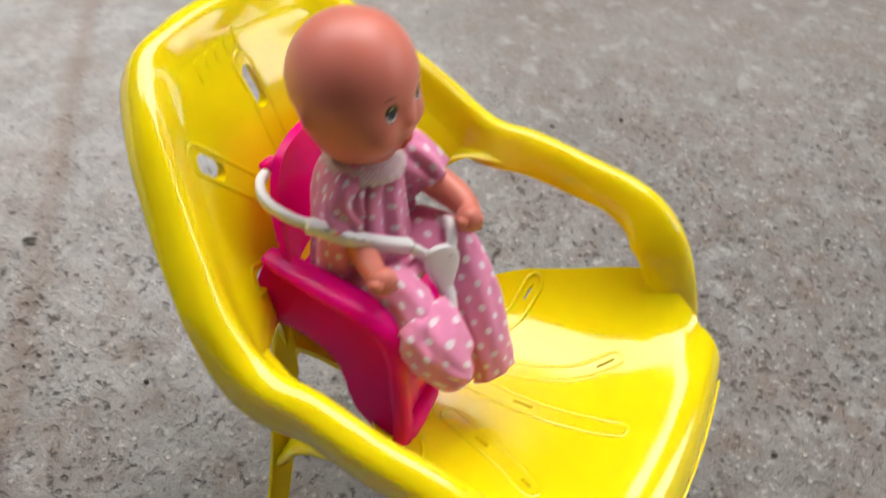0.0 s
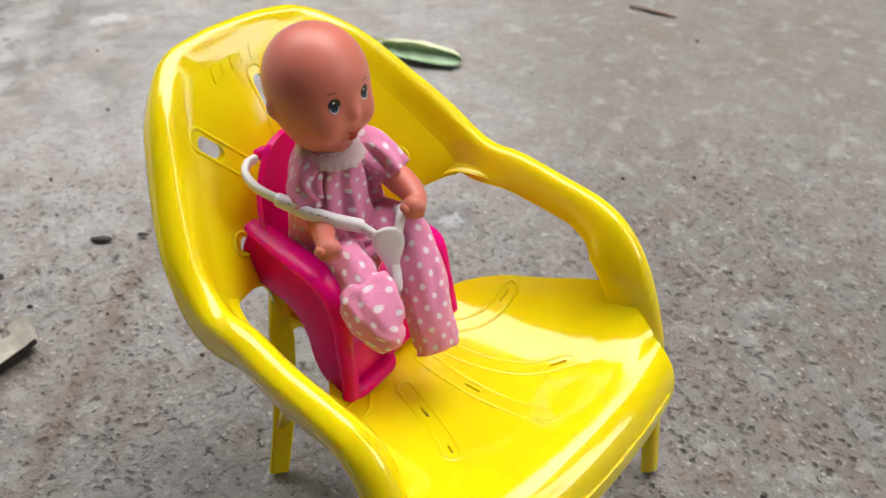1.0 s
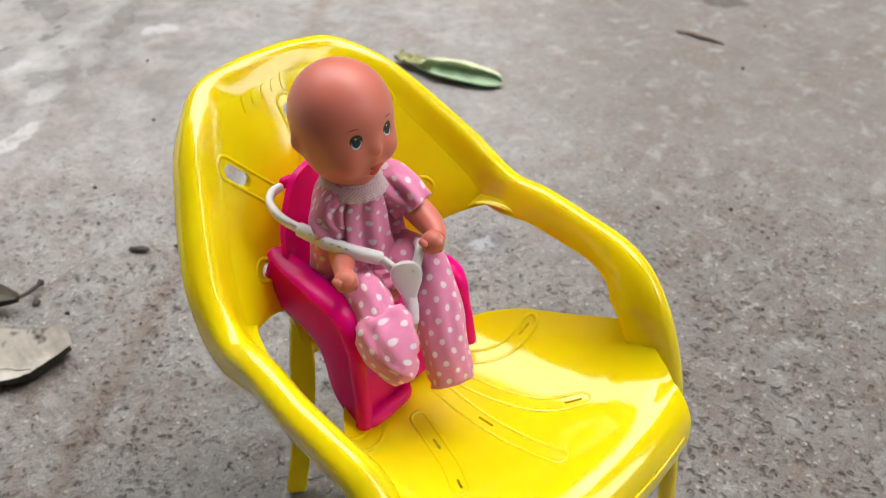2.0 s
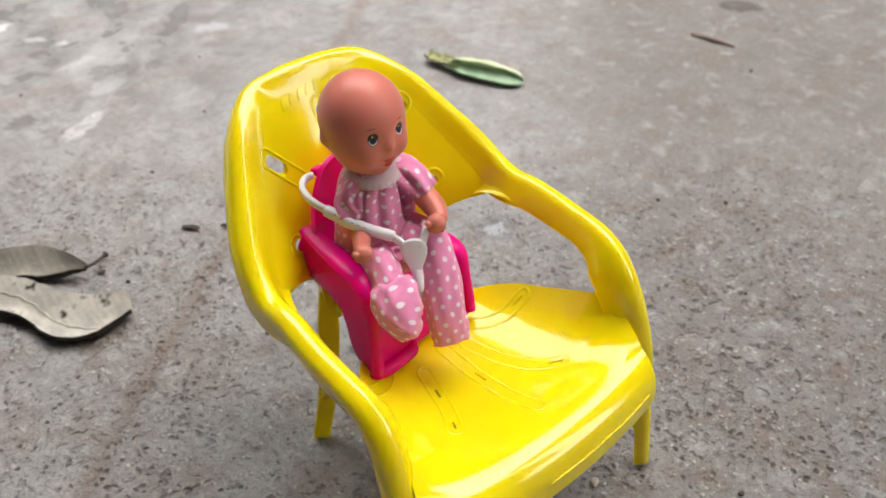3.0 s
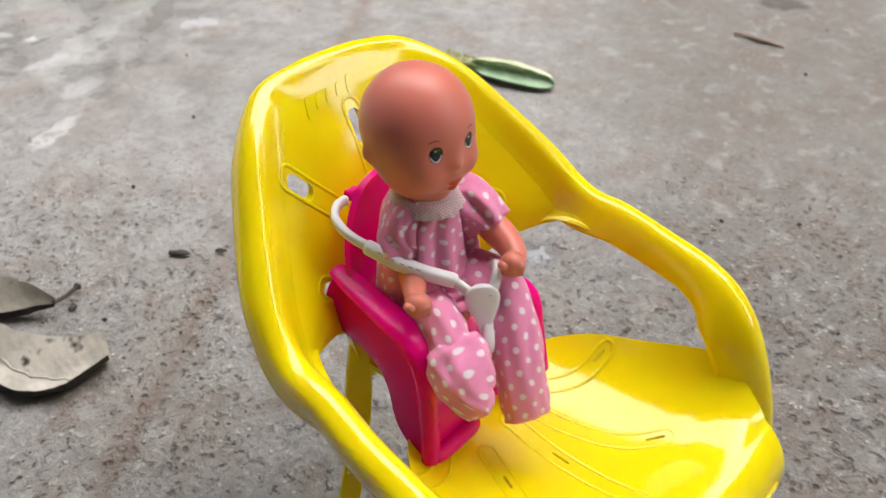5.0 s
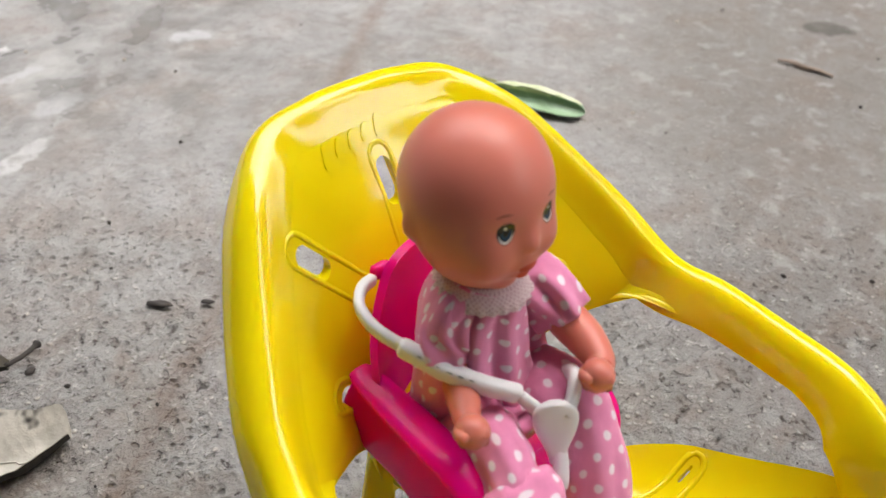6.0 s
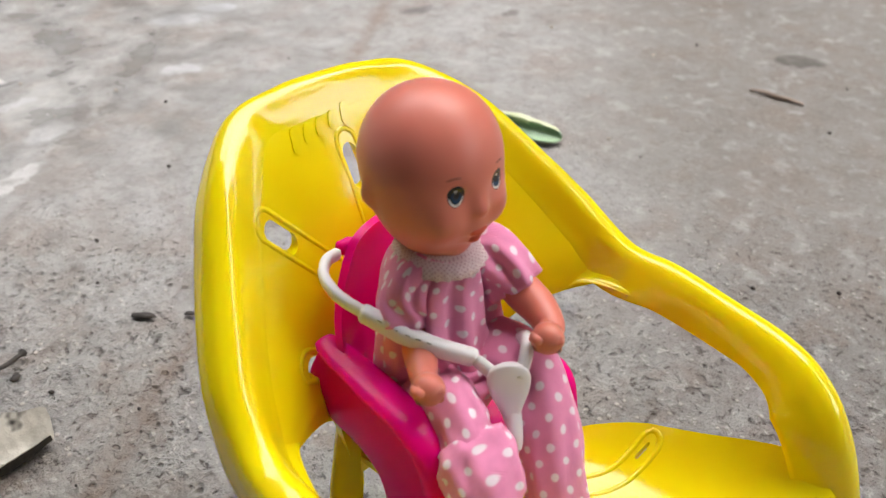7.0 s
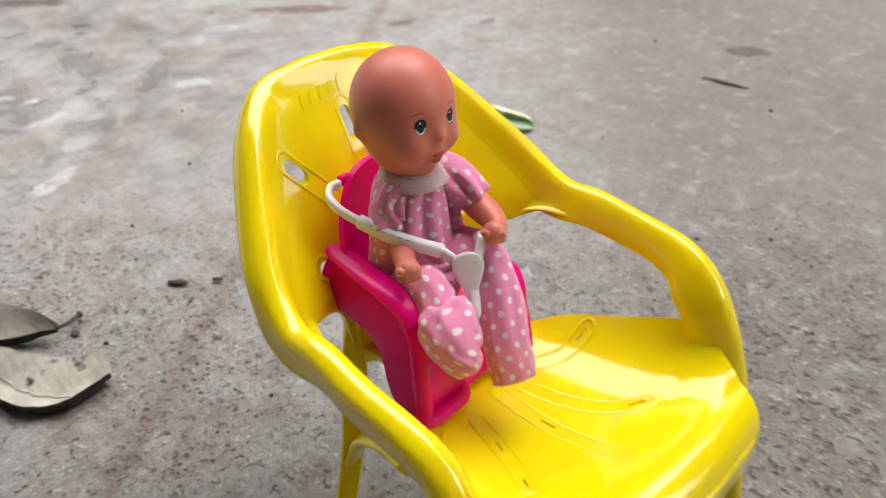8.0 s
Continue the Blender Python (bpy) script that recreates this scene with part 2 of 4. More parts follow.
    def spot(x, y, rx, ry, turn):
        c, s = math.cos(radians(turn)), math.sin(radians(turn))
        dx = math_node(n, l, "SUBTRACT", sep.outputs[0], x + 0.006)
        dy = math_node(n, l, "SUBTRACT", sep.outputs[1], y + 0.006)
        a = math_node(n, l, "ADD", math_node(n, l, "MULTIPLY", dx, c / rx), math_node(n, l, "MULTIPLY", dy, s / rx))
        e = math_node(n, l, "ADD", math_node(n, l, "MULTIPLY", dx, -s / ry), math_node(n, l, "MULTIPLY", dy, c / ry))
        d = math_node(n, l, "ADD", math_node(n, l, "MULTIPLY", a, a), math_node(n, l, "MULTIPLY", e, e))
        d = math_node(n, l, "ADD", d, math_node(n, l, "MULTIPLY", math_node(n, l, "SUBTRACT", midn, 0.5), 2.2))
        return ramp(n, l, d, [(0.55, (1, 1, 1)), (1.0, (0, 0, 0))])
    # the near-white far spots and pale streak are wet glints painted as colour
    stains_and_glints = [(0.130, 0.112, 0.020, 0.012, 20, (0.22, 0.22, 0.24), 0.45), (0.128, 0.112, 0.009, 0.005, 20, (0.62, 0.65, 0.71), 0.45), (-0.005, 0.383, 0.026, 0.007, 30, (0.62, 0.62, 0.62), 0.7),
              (0.1376, 0.4613, 0.016, 0.008, -30, (0.62, 0.63, 0.66), 0.5), (-0.038, 0.414, 0.012, 0.009, 0, (0.15, 0.14, 0.13), 0.7),
              (0.05, 0.47, 0.05, 0.02, 40, (0.48, 0.48, 0.47), 0.6), (0.497, 0.197, 0.018, 0.013, -50, (0.10, 0.09, 0.08), 0.9),
              (0.298, 0.549, 0.05, 0.012, -42, (0.17, 0.10, 0.075), 0.85), (0.40, 0.40, 0.012, 0.007, 10, (0.13, 0.12, 0.11), 0.7),
              (0.058, 0.44, 0.016, 0.006, 60, (0.16, 0.14, 0.13), 0.6), (0.020, 0.537, 0.012, 0.005, -40, (0.82, 0.82, 0.82), 0.9),
              (0.026, 0.472, 0.020, 0.006, 10, (0.55, 0.56, 0.58), 0.5), (0.135, 0.645, 0.010, 0.007, 0, (0.13, 0.12, 0.11), 0.8),
              (0.345, 0.450, 0.014, 0.008, -40, (0.13, 0.12, 0.12), 0.7), (0.117, 0.757, 0.060, 0.014, -45, (0.10, 0.075, 0.06), 0.9),
              (0.184, 0.546, 0.030, 0.014, -20, (0.56, 0.58, 0.61), 0.5), (0.362, 0.368, 0.008, 0.005, -40, (0.16, 0.15, 0.14), 0.6),
              (0.005, 0.5745, 0.014, 0.007, 20, (0.85, 0.85, 0.85), 0.9), (0.033, 0.516, 0.006, 0.004, 0, (0.85, 0.85, 0.85), 0.85),
              (0.0116, 0.508, 0.010, 0.007, 0, (0.15, 0.14, 0.13), 0.75), (0.071, 0.434, 0.009, 0.006, 20, (0.17, 0.16, 0.15), 0.65),
              (0.036, 0.4075, 0.008, 0.006, 0, (0.17, 0.16, 0.15), 0.6), (0.217, 0.553, 0.020, 0.010, -30, (0.60, 0.62, 0.66), 0.55),
              (0.346, 0.450, 0.018, 0.008, -20, (0.15, 0.14, 0.14), 0.6), (0.030, 0.425, 0.020, 0.010, 30, (0.55, 0.56, 0.58), 0.4)]
    for x, y, rx, ry, turn, c, amount in stains_and_glints:
        col = mix(n, l, math_node(n, l, "MULTIPLY", spot(x, y, rx, ry, turn), amount), col, c)
    # cloudy grey and pale blotches of worn skin
    cloud = noise_tex(n, l, v, 62.0, 3.0, 0.55)
    col = mix(n, l, ramp(n, l, cloud, [(0.30, (0.45, 0.45, 0.45)), (0.44, (0, 0, 0))]), col, (0.19, 0.175, 0.16))
    col = mix(n, l, ramp(n, l, cloud, [(0.56, (0, 0, 0)), (0.70, (0.45, 0.45, 0.45))]), col, (0.47, 0.465, 0.46))
    # a straight dirty joint across the slab
    line = math_node(n, l, "ADD", math_node(n, l, "MULTIPLY", math_node(n, l, "SUBTRACT", sep.outputs[0], -0.119 + 0.006), 0.638),
                     math_node(n, l, "MULTIPLY", math_node(n, l, "SUBTRACT", sep.outputs[1], 0.105 + 0.006), -0.770))
    band = ramp(n, l, math_node(n, l, "ABSOLUTE", line), [(0.001, (1, 1, 1)), (0.0085, (0, 0, 0))])
    col = mix(n, l, math_node(n, l, "MULTIPLY", band, 0.5), col, (0.21, 0.145, 0.11))
    # damp film on the far side of the joint
    dx = math_node(n, l, "SUBTRACT", sep.outputs[0], 0.03)
    dy = math_node(n, l, "SUBTRACT", sep.outputs[1], 0.58)
    far = math_node(n, l, "SQRT", math_node(n, l, "ADD", math_node(n, l, "MULTIPLY", dx, dx), math_node(n, l, "MULTIPLY", dy, dy)))
    wet = math_node(n, l, "MULTIPLY", ramp(n, l, far, [(0.12, (1, 1, 1)), (0.36, (0, 0, 0))]),
                    ramp(n, l, noise_tex(n, l, v, 26.0, 3.0), [(0.44, (0, 0, 0)), (0.58, (1, 1, 1))]))
    col = mix(n, l, math_node(n, l, "MULTIPLY", wet, 0.5), col, (0.17, 0.165, 0.16))
    l.new(col, b.inputs["Base Color"])
    l.new(math_node(n, l, "SUBTRACT", math_node(n, l, "ADD", 0.58, math_node(n, l, "MULTIPLY", coarse, 0.24)), math_node(n, l, "MULTIPLY", wet, 0.4)), b.inputs["Roughness"])
    h = math_node(n, l, "ADD", math_node(n, l, "MULTIPLY", midn, 1.1), math_node(n, l, "MULTIPLY", fine, 0.55))
    h = math_node(n, l, "SUBTRACT", h, math_node(n, l, "MULTIPLY", pit, 0.7))
    h = math_node(n, l, "ADD", h, math_node(n, l, "MULTIPLY", pale, 0.3))
    h = math_node(n, l, "SUBTRACT", h, math_node(n, l, "MULTIPLY", band, 0.25))
    h = math_node(n, l, "ADD", h, math_node(n, l, "MULTIPLY", math_node(n, l, "MULTIPLY", crumb, coarse), 0.7))
    h = math_node(n, l, "SUBTRACT", h, math_node(n, l, "MULTIPLY", math_node(n, l, "MAXIMUM", crev, speck), 0.9))
    dry = math_node(n, l, "SUBTRACT", 1.0, math_node(n, l, "MULTIPLY", wet, 0.85))
    dry = math_node(n, l, "MULTIPLY", dry, math_node(n, l, "ADD", 0.12, math_node(n, l, "MULTIPLY", coarse, 0.88)))
    bump(n, l, b, math_node(n, l, "MULTIPLY", h, dry), 0.9, 0.0055)
    return m


CEMENT = cement("worn_cement")


def plaster(name, colour):
    m, n, l, b = material(name)
    v = coords(n)
    t = noise_tex(n, l, v, 3.0, 6.0, 0.6)
    l.new(mix(n, l, t, tuple(c * 0.8 for c in colour), colour), b.inputs["Base Color"])
    b.inputs["Roughness"].default_value = 0.9
    bump(n, l, b, noise_tex(n, l, v, 60.0, 5.0), 0.4, 0.004)
    return m


WALL_PAINT = plaster("dim_plaster", (0.032, 0.027, 0.024))


# ---- mesh helpers ----
class Geo:
    """Vertices and faces gathered for one mesh, with a material slot and unwrapped metres for each face."""

    def __init__(self):
        self.v, self.f, self.m, self.uv = [], [], [], []

    def face(self, ids, mat=0, uv=None):
        self.f.append(tuple(ids)), self.m.append(mat), self.uv.append(uv or [(0.0, 0.0)] * len(ids))

    def grid(self, rows, closed=False, cap0=False, cap1=False, mat=0, uv=None):
        base, nr, nc = len(self.v), len(rows), len(rows[0])
        for r in rows:
            self.v.extend(tuple(p) for p in r)
        for i in range(nr - 1):
            for j in range(nc if closed else nc - 1):
                k = (j + 1) % nc
                ids = (base + i * nc + j, base + i * nc + k, base + (i + 1) * nc + k, base + (i + 1) * nc + j)
                w = None
                if uv:
                    jj = j + 1
                    w = [uv(i, j), uv(i, jj), uv(i + 1, jj), uv(i + 1, j)]
                self.face(ids, mat, w)
        for want, i in ((cap0, 0), (cap1, nr - 1)):
            if want:
                c = sum((Vector(p) for p in rows[i]), Vector()) / nc
                self.v.append(tuple(c))
                for j in range(nc if closed else nc - 1):
                    ids = (len(self.v) - 1, base + i * nc + j, base + i * nc + (j + 1) % nc)
                    w = [uv(i, j), uv(i, j), uv(i, j + 1)] if uv else None
                    self.face(ids, mat, w)

    def tube(self, path, radii, n=14, mat=0, up=(0, 0, 1), caps=True, uv=True, wob=None, power=2.0):
        """Loft of ellipses: radii are (across, along up) for each path point."""
        pts = [Vector(p) for p in path]
        rows, run = [], [0.0]
        for i, p in enumerate(pts):
            if i:
                run.append(run[-1] + (p - pts[i - 1]).length)
            t = (pts[min(i + 1, len(pts) - 1)] - pts[max(i - 1, 0)]).normalized()
            side = t.cross(Vector(up))
            side = side.normalized() if side.length > 1e-6 else Vector((1, 0, 0))
            top = side.cross(t).normalized()
            a, b = radii[i] if isinstance(radii[i], (tuple, list)) else (radii[i], radii[i])
            row = []
            for k in range(n):
                an = 2 * math.pi * k / n
                c, s = math.cos(an), math.sin(an)
                c, s = (math.copysign(abs(q) ** (2 / power), q) for q in (c, s))
                g = 1.0 + (wob(i / (len(pts) - 1), an) if wob else 0.0)
                row.append(p + side * (a * c * g) + top * (b * s * g))
            rows.append(row)
        mean = sum((r[0] + r[1]) / 2 if isinstance(r, (tuple, list)) else r for r in radii) / len(radii)
        self.grid(rows, True, caps, caps, mat, (lambda i, j: (2 * math.pi * mean * j / n, run[i])) if uv else None)

    def mesh(self, name, mats, sharp=None):
        me = bpy.data.meshes.new(name)
        me.from_pydata(self.v, [], self.f)
        for m in mats:
            me.materials.append(m)
        me.polygons.foreach_set("material_index", self.m)
        me.polygons.foreach_set("use_smooth", [True] * len(self.f))
        layer = me.uv_layers.new(name="cloth")
        layer.data.foreach_set("uv", [c for w in self.uv for p in w for c in p])
        bm = bmesh.new()
        bm.from_mesh(me)
        bmesh.ops.remove_doubles(bm, verts=bm.verts, dist=1e-6)
        bmesh.ops.recalc_face_normals(bm, faces=bm.faces)
        bm.to_mesh(me)
        bm.free()
        if sharp:
            me.set_sharp_from_angle(angle=radians(sharp))
        return me


def smooth(points, n=6):
    """Points along a smooth curve through the given ones (any number of components)."""
    p = [np.array(q, float) for q in points]
    p = [2 * p[0] - p[1]] + p + [2 * p[-1] - p[-2]]
    out = []
    for i in range(1, len(p) - 2):
        a, b, c, d = p[i - 1:i + 3]
        for k in range(n):
            u = k / n
            out.append(0.5 * (2 * b + (c - a) * u + (2 * a - 5 * b + 4 * c - d) * u * u + (3 * b - a - 3 * c + d) * u ** 3))
    out.append(p[-2])
    return out


def along(table, x):
    """Value at x in a table of (x, value) rows, linear between them."""
    xs, ys = [r[0] for r in table], [r[1] for r in table]
    if xs[0] > xs[-1]:
        xs, ys = xs[::-1], ys[::-1]
    return float(np.interp(x, xs, ys))


def thing(name, place, label, category, group=""):
    ob = new(name)
    ob.location = place
    return tagged(ob, label, category, group)


def part(name, geo, mats, parent, label="", sharp=None):
    """Links the geometry, given in the world's metres, as one mesh under its thing or part."""
    me = geo if isinstance(geo, bpy.types.Mesh) else geo.mesh(name, mats if isinstance(mats, list) else [mats], sharp)
    root = parent if parent.parent is None else parent.parent
    me.transform(Matrix.Translation(-root.location))
    ob = new(name, me)
    ob.parent = parent
    return tagged(ob, label)


def solo(name, geo, mats, place, label, category, group="", kind="", sharp=None):
    """A thing that is one mesh, given in the world's metres, with its origin at place."""
    me = geo.mesh(name, mats if isinstance(mats, list) else [mats], sharp)
    me.transform(Matrix.Translation(-Vector(place)))
    ob = new(name, me)
    ob.location = place
    return tagged(ob, label, category, group, kind)


def cut(me, cutters, mats, sharp=35):
    """The mesh with the closed cutter shapes taken out of it."""
    ob = new("blank", me)
    made = []
    for g in cutters:
        c = new("cutter", g.mesh("cutter", []))
        made.append(c)
        mod = ob.modifiers.new("cut", "BOOLEAN")
        mod.operation, mod.solver, mod.object = "DIFFERENCE", "EXACT", c
    dg = bpy.context.evaluated_depsgraph_get()
    out = bpy.data.meshes.new_from_object(ob.evaluated_get(dg))
    for o in (ob, *made):
        bpy.data.objects.remove(o)
    out.materials.clear()
    for m in mats:
        out.materials.append(m)
    out.polygons.foreach_set("material_index", [0] * len(out.polygons))
    out.polygons.foreach_set("use_smooth", [True] * len(out.polygons))
    out.set_sharp_from_angle(angle=radians(sharp))
    return out


# ---- ground and the unseen walls and roof that block light ----
def lines_from(centre, reach, fine, near):
    out, x, step = [0.0], 0.0, fine
    while x < reach:
        if x > near:
            step *= 1.22
        x += step
        out.append(x)
    return [centre - d for d in out[:0:-1]] + [centre + d for d in out]


def build_ground():
    g = Geo()
    xs, ys = lines_from(0.12, 60.0, 0.0035, 0.42), lines_from(0.22, 60.0, 0.0035, 0.42)
    rows = []
    for y in ys:
        row = []
        for x in xs:
            z = 0.0
            if abs(x) < 3 and abs(y) < 3:
                z = 0.0016 * (noise.noise((x * 16, y * 16, 0.3)) + 0.5 * noise.noise((x * 55, y * 55, 2.0))
                              + 0.35 * noise.noise((x * 150, y * 150, 5.0))) - 0.0006
                d = (x + 0.119) * 0.638 - (y - 0.105) * 0.770
                z -= 0.0012 * math.exp(-(d / 0.004) ** 2)
            row.append((x, y, z))
        rows.append(row)
    g.grid(rows)
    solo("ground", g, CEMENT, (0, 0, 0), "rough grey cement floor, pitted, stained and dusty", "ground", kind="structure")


def box(g, lo, hi, mat=0):
    x0, y0, z0 = lo
    x1, y1, z1 = hi
    g.grid([[(x0, y0, z0), (x1, y0, z0), (x1, y1, z0), (x0, y1, z0)], [(x0, y0, z1), (x1, y0, z1), (x1, y1, z1), (x0, y1, z1)]], True, True, True, mat)


def build_walls():
    """Plain house wall, porch roof, pier and yard wall, all outside the view, added to block and shape the light; x
    runs out from the house.
    """
    for name, lo, hi, label in (("wall_unseen_house", (-0.80, -5.0, 0.0), (-0.60, 5.0, 2.6), "plain dim unseen house wall, added to block light"),
                                ("ceiling_unseen", (-0.60, -5.0, 2.45), (0.20, 5.0, 2.60), "plain dim unseen porch roof slab, added to block light"),
                                ("wall_unseen_pier", (0.36, -1.60, 0.0), (1.10, -1.35, 2.45), "plain dim unseen pier, added to block light"),
                                ("wall_unseen_yard", (2.2, -2.6, 0.0), (2.4, 7.0, 3.15), "plain dim unseen far wall, added to block light")):
        g = Geo()
        box(g, lo, hi)
        w = solo(name, g, WALL_PAINT, (0, 0, 0), label, "wall" if name != "ceiling_unseen" else "roof", kind="structure", sharp=30)
        w.matrix_world = pose(0, 0, -0.01, 0, 0, 30)


# ---- the toy armchair ----
YC = [(0.062, 0.0560), (0.085, 0.0580), (0.10, 0.0615), (0.12, 0.0685), (0.139, 0.0770), (0.150, 0.0838), (0.1582, 0.0895)]
EDGE = [np.array(p) for p in smooth([(0.022, 0.0555, 0.062), (0.0225, 0.0550, 0.070), (0.0245, 0.0540, 0.0790), (0.0278, 0.0524, 0.0895),
        (0.0345, 0.0484, 0.0970), (0.0435, 0.0430, 0.1010), (0.0522, 0.0372, 0.1036), (0.0540, 0.0374, 0.1072), (0.0550, 0.0398, 0.1120), (0.0538, 0.0464, 0.1193), (0.0468, 0.0592, 0.1322),
        (0.0366, 0.0755, 0.1476), (0.0254, 0.0882, 0.1555), (0.0119, 0.0898, 0.1578), (0.0000, 0.0896, 0.1582)], 5)]
EZ = [e[2] for e in EDGE]


def back_y(x, z):
    """The backrest panel's front face."""
    yc = along(YC, z)
    bx, by = (float(np.interp(z, EZ, [e[i] for e in EDGE])) for i in (0, 1))
    u = min(1.0, abs(x) / max(bx, 1e-4))
    return yc + (by - yc) * u ** 1.7


SEAT = smooth([(0.058, 0.0700), (0.040, 0.0695), (0.020, 0.0680), (0.0, 0.0670), (-0.020, 0.0676), (-0.032, 0.0698), (-0.0410, 0.0726),
               (-0.0475, 0.0742), (-0.0530, 0.0735), (-0.0572, 0.0705), (-0.0598, 0.0658), (-0.0606, 0.0600), (-0.0606, 0.0550)], 5)
HALF = [(0.058, 0.0205), (0.048, 0.0190), (0.038, 0.0185), (0.031, 0.0200), (0.0255, 0.0255), (0.0215, 0.0305), (0.0165, 0.0352), (0.008, 0.0410), (-0.004, 0.0455), (-0.015, 0.0495),
        (-0.024, 0.0515), (-0.036, 0.0530), (-0.048, 0.0520), (-0.056, 0.0505), (-0.060, 0.0500)]
RISE = [(0.058, 0.001), (0.034, 0.001), (0.0265, 0.0025), (0.020, 0.0065), (0.012, 0.010), (-0.006, 0.0150), (-0.022, 0.0200), (-0.032, 0.0170), (-0.042, 0.0080), (-0.050, 0.0010), (-0.06, 0.0)]


def seat_z(x, y):
    """The seat's upper face behind its front roll."""
    top = [p for p in SEAT if p[0] > -0.049][::-1]
    z = float(np.interp(y, [p[0] for p in top], [p[1] for p in top]))
    u = min(1.0, abs(x) / along(HALF, y))
    return z + along(RISE, y) * u ** 4


def shell(front, back):
    """A closed shell out of two grids of the same size."""
    g = Geo()
    nr, nc = len(front), len(front[0])
    ring_rows = []
    for i in range(nr):
        ring_rows.append(list(front[i]) + list(back[i])[::-1])
    g.grid(ring_rows, closed=True)
    base = 0
    w = nc * 2
    for i in (0, nr - 1):
        for j in range(nc - 1):
            g.face((base + i * w + j, base + i * w + j + 1, base + i * w + w - 2 - j, base + i * w + w - 1 - j))
    return g


def capsule_path(mid, half, n=7):
    """Outline of a long round-ended shape about a curved middle line in the plane."""
    mid = [np.array(p) for p in mid]
    left, right = [], []
    for i, p in enumerate(mid):
        t = mid[min(i + 1, len(mid) - 1)] - mid[max(i - 1, 0)]
        t = t / np.linalg.norm(t)
        s = np.array((-t[1], t[0]))
        left.append(p + s * half), right.append(p - s * half)
    t = (mid[-1] - mid[-2]) / np.linalg.norm(mid[-1] - mid[-2])
    s = np.array((-t[1], t[0]))
    end = [mid[-1] + half * (math.cos(a) * s + math.sin(a) * t) for a in np.linspace(0, math.pi, n)[1:-1]]
    t = (mid[0] - mid[1]) / np.linalg.norm(mid[0] - mid[1])
    s = np.array((-t[1], t[0]))
    start = [mid[0] + half * (math.cos(a) * s + math.sin(a) * t) for a in np.linspace(0, math.pi, n)[1:-1]]
    return left + end + right[::-1] + start


def ridge(g, loop, radius, n=8):
    pts = [Vector(p) for p in loop]
    pts = pts + pts[:2]
    rows = []
    m = len(pts)
    for i in range(m - 1):
        t = (pts[(i + 1)] - pts[i - 1 if i else -3]).normalized()
        a = t.cross(Vector((0.3, -0.6, 0.7))).normalized()
        b = a.cross(t)
        rows.append([pts[i] + radius * (math.cos(q) * a + math.sin(q) * b) for q in np.linspace(0, 2 * math.pi, n, endpoint=False)])
    g.grid(rows, closed=True)


def panel_lift(p, over, nrm):
    """How far along nrm from p + over the backrest panel's front face lies."""
    v = 0.0
    for _ in range(6):
        off = []
        for h in (v, v + 1e-5):
            q = p + over + nrm * h
            off.append(q[1] - back_y(q[0], q[2]))
        slope = (off[1] - off[0]) / 1e-5
        v = max(-0.012, min(0.004, v - off[0] / slope)) if abs(slope) > 0.05 else v
    return v


def rolled(g, pts, faces, widths, skirt, mirror=1, easing=None, deep=None):
    """A domed, rolled edge swept along pts; faces gives the way its crest looks."""
    rows, kept = [], {}
    for i, p in enumerate(pts):
        t = np.array(pts[min(i + 1, len(pts) - 1)]) - np.array(pts[max(i - 1, 0)])
        if i == 0 and abs(p[0]) < 1e-9:
            t = np.array((1.0, 0.0, 0.0))
        t = t / np.linalg.norm(t)
        nrm = np.array(faces[i]) - t * np.dot(faces[i], t)
        nrm = nrm / np.linalg.norm(nrm)
        o = np.cross(t, nrm)
        w, sk = widths[i], skirt[i]
        e = easing[i] if easing else 0.0
        d = deep[i] if deep else 0.0
        outer = [(-1, -sk), (-1, -0.0030), (-0.98, -0.0015), (-0.89, 0.0003), (-0.70, 0.0018), (-0.38, 0.0028), (0, 0.0032)]
        side = [(0.38, 0.0027), (0.68, 0.0008), (0.86, -0.0026), (0.94, -0.0056), (0.95, -0.0078), (0.92, -sk)]
        even = [(0.38, 0.0028), (0.70, 0.0018), (0.89, 0.0003), (0.98, -0.0015), (1, -0.0030), (1, -sk)]
        plain = outer + (side if easing and i < 80 else even)
        inner = []
        thin = [(-0.90, -0.0085), (-0.92, -0.0060), (-0.88, -0.0040), (-0.79, -0.0022), (-0.64, -0.0008), (-0.45, 0.0002), (-0.22, 0.0007)]
        crest = 0.0032 + (0.0008 - 0.0032) * e
        away = min(1.0, max(0.0, (i - 33) / 11))
        away = away * away * (3 - 2 * away)
        for u, (v, drop) in zip((0.10, 0.42, 0.78, 1.15, 1.50, 1.75), side):
            if easing and i <= 34:
                kept[u] = panel_lift(np.array(p), o * u * w, nrm)
            fade = max(0.0, 1 - u / 1.6)
            fade = fade * fade * (3 - 2 * fade)
            low = kept.get(u, 0.0) + fade * (crest - kept.get(0.10, 0.0)) - (0.0003 if u > 1.6 else 0.0)
            inner.append((u + (v - u) * away, low + (drop - low) * away))
        post = outer + [(0.36, 0.0028), (0.68, 0.0015), (0.90, -0.0010), (1.02, -0.0045), (1.05, -0.0082), (1.00, -0.0122)]
        if easing and i < 48:
            prof = [tuple(np.array(p0) + (np.array(p1) - p0) * e) for p0, p1 in zip(outer, thin)] + inner
        else:
            prof = [tuple(np.array(p0) + (np.array(p1) - p0) * d) for p0, p1 in zip(plain, post)]
        prof = smooth(prof, 3)
        rows.append([tuple((np.array(p) + o * a * w + nrm * b) * (mirror, 1, 1)) for a, b in prof])
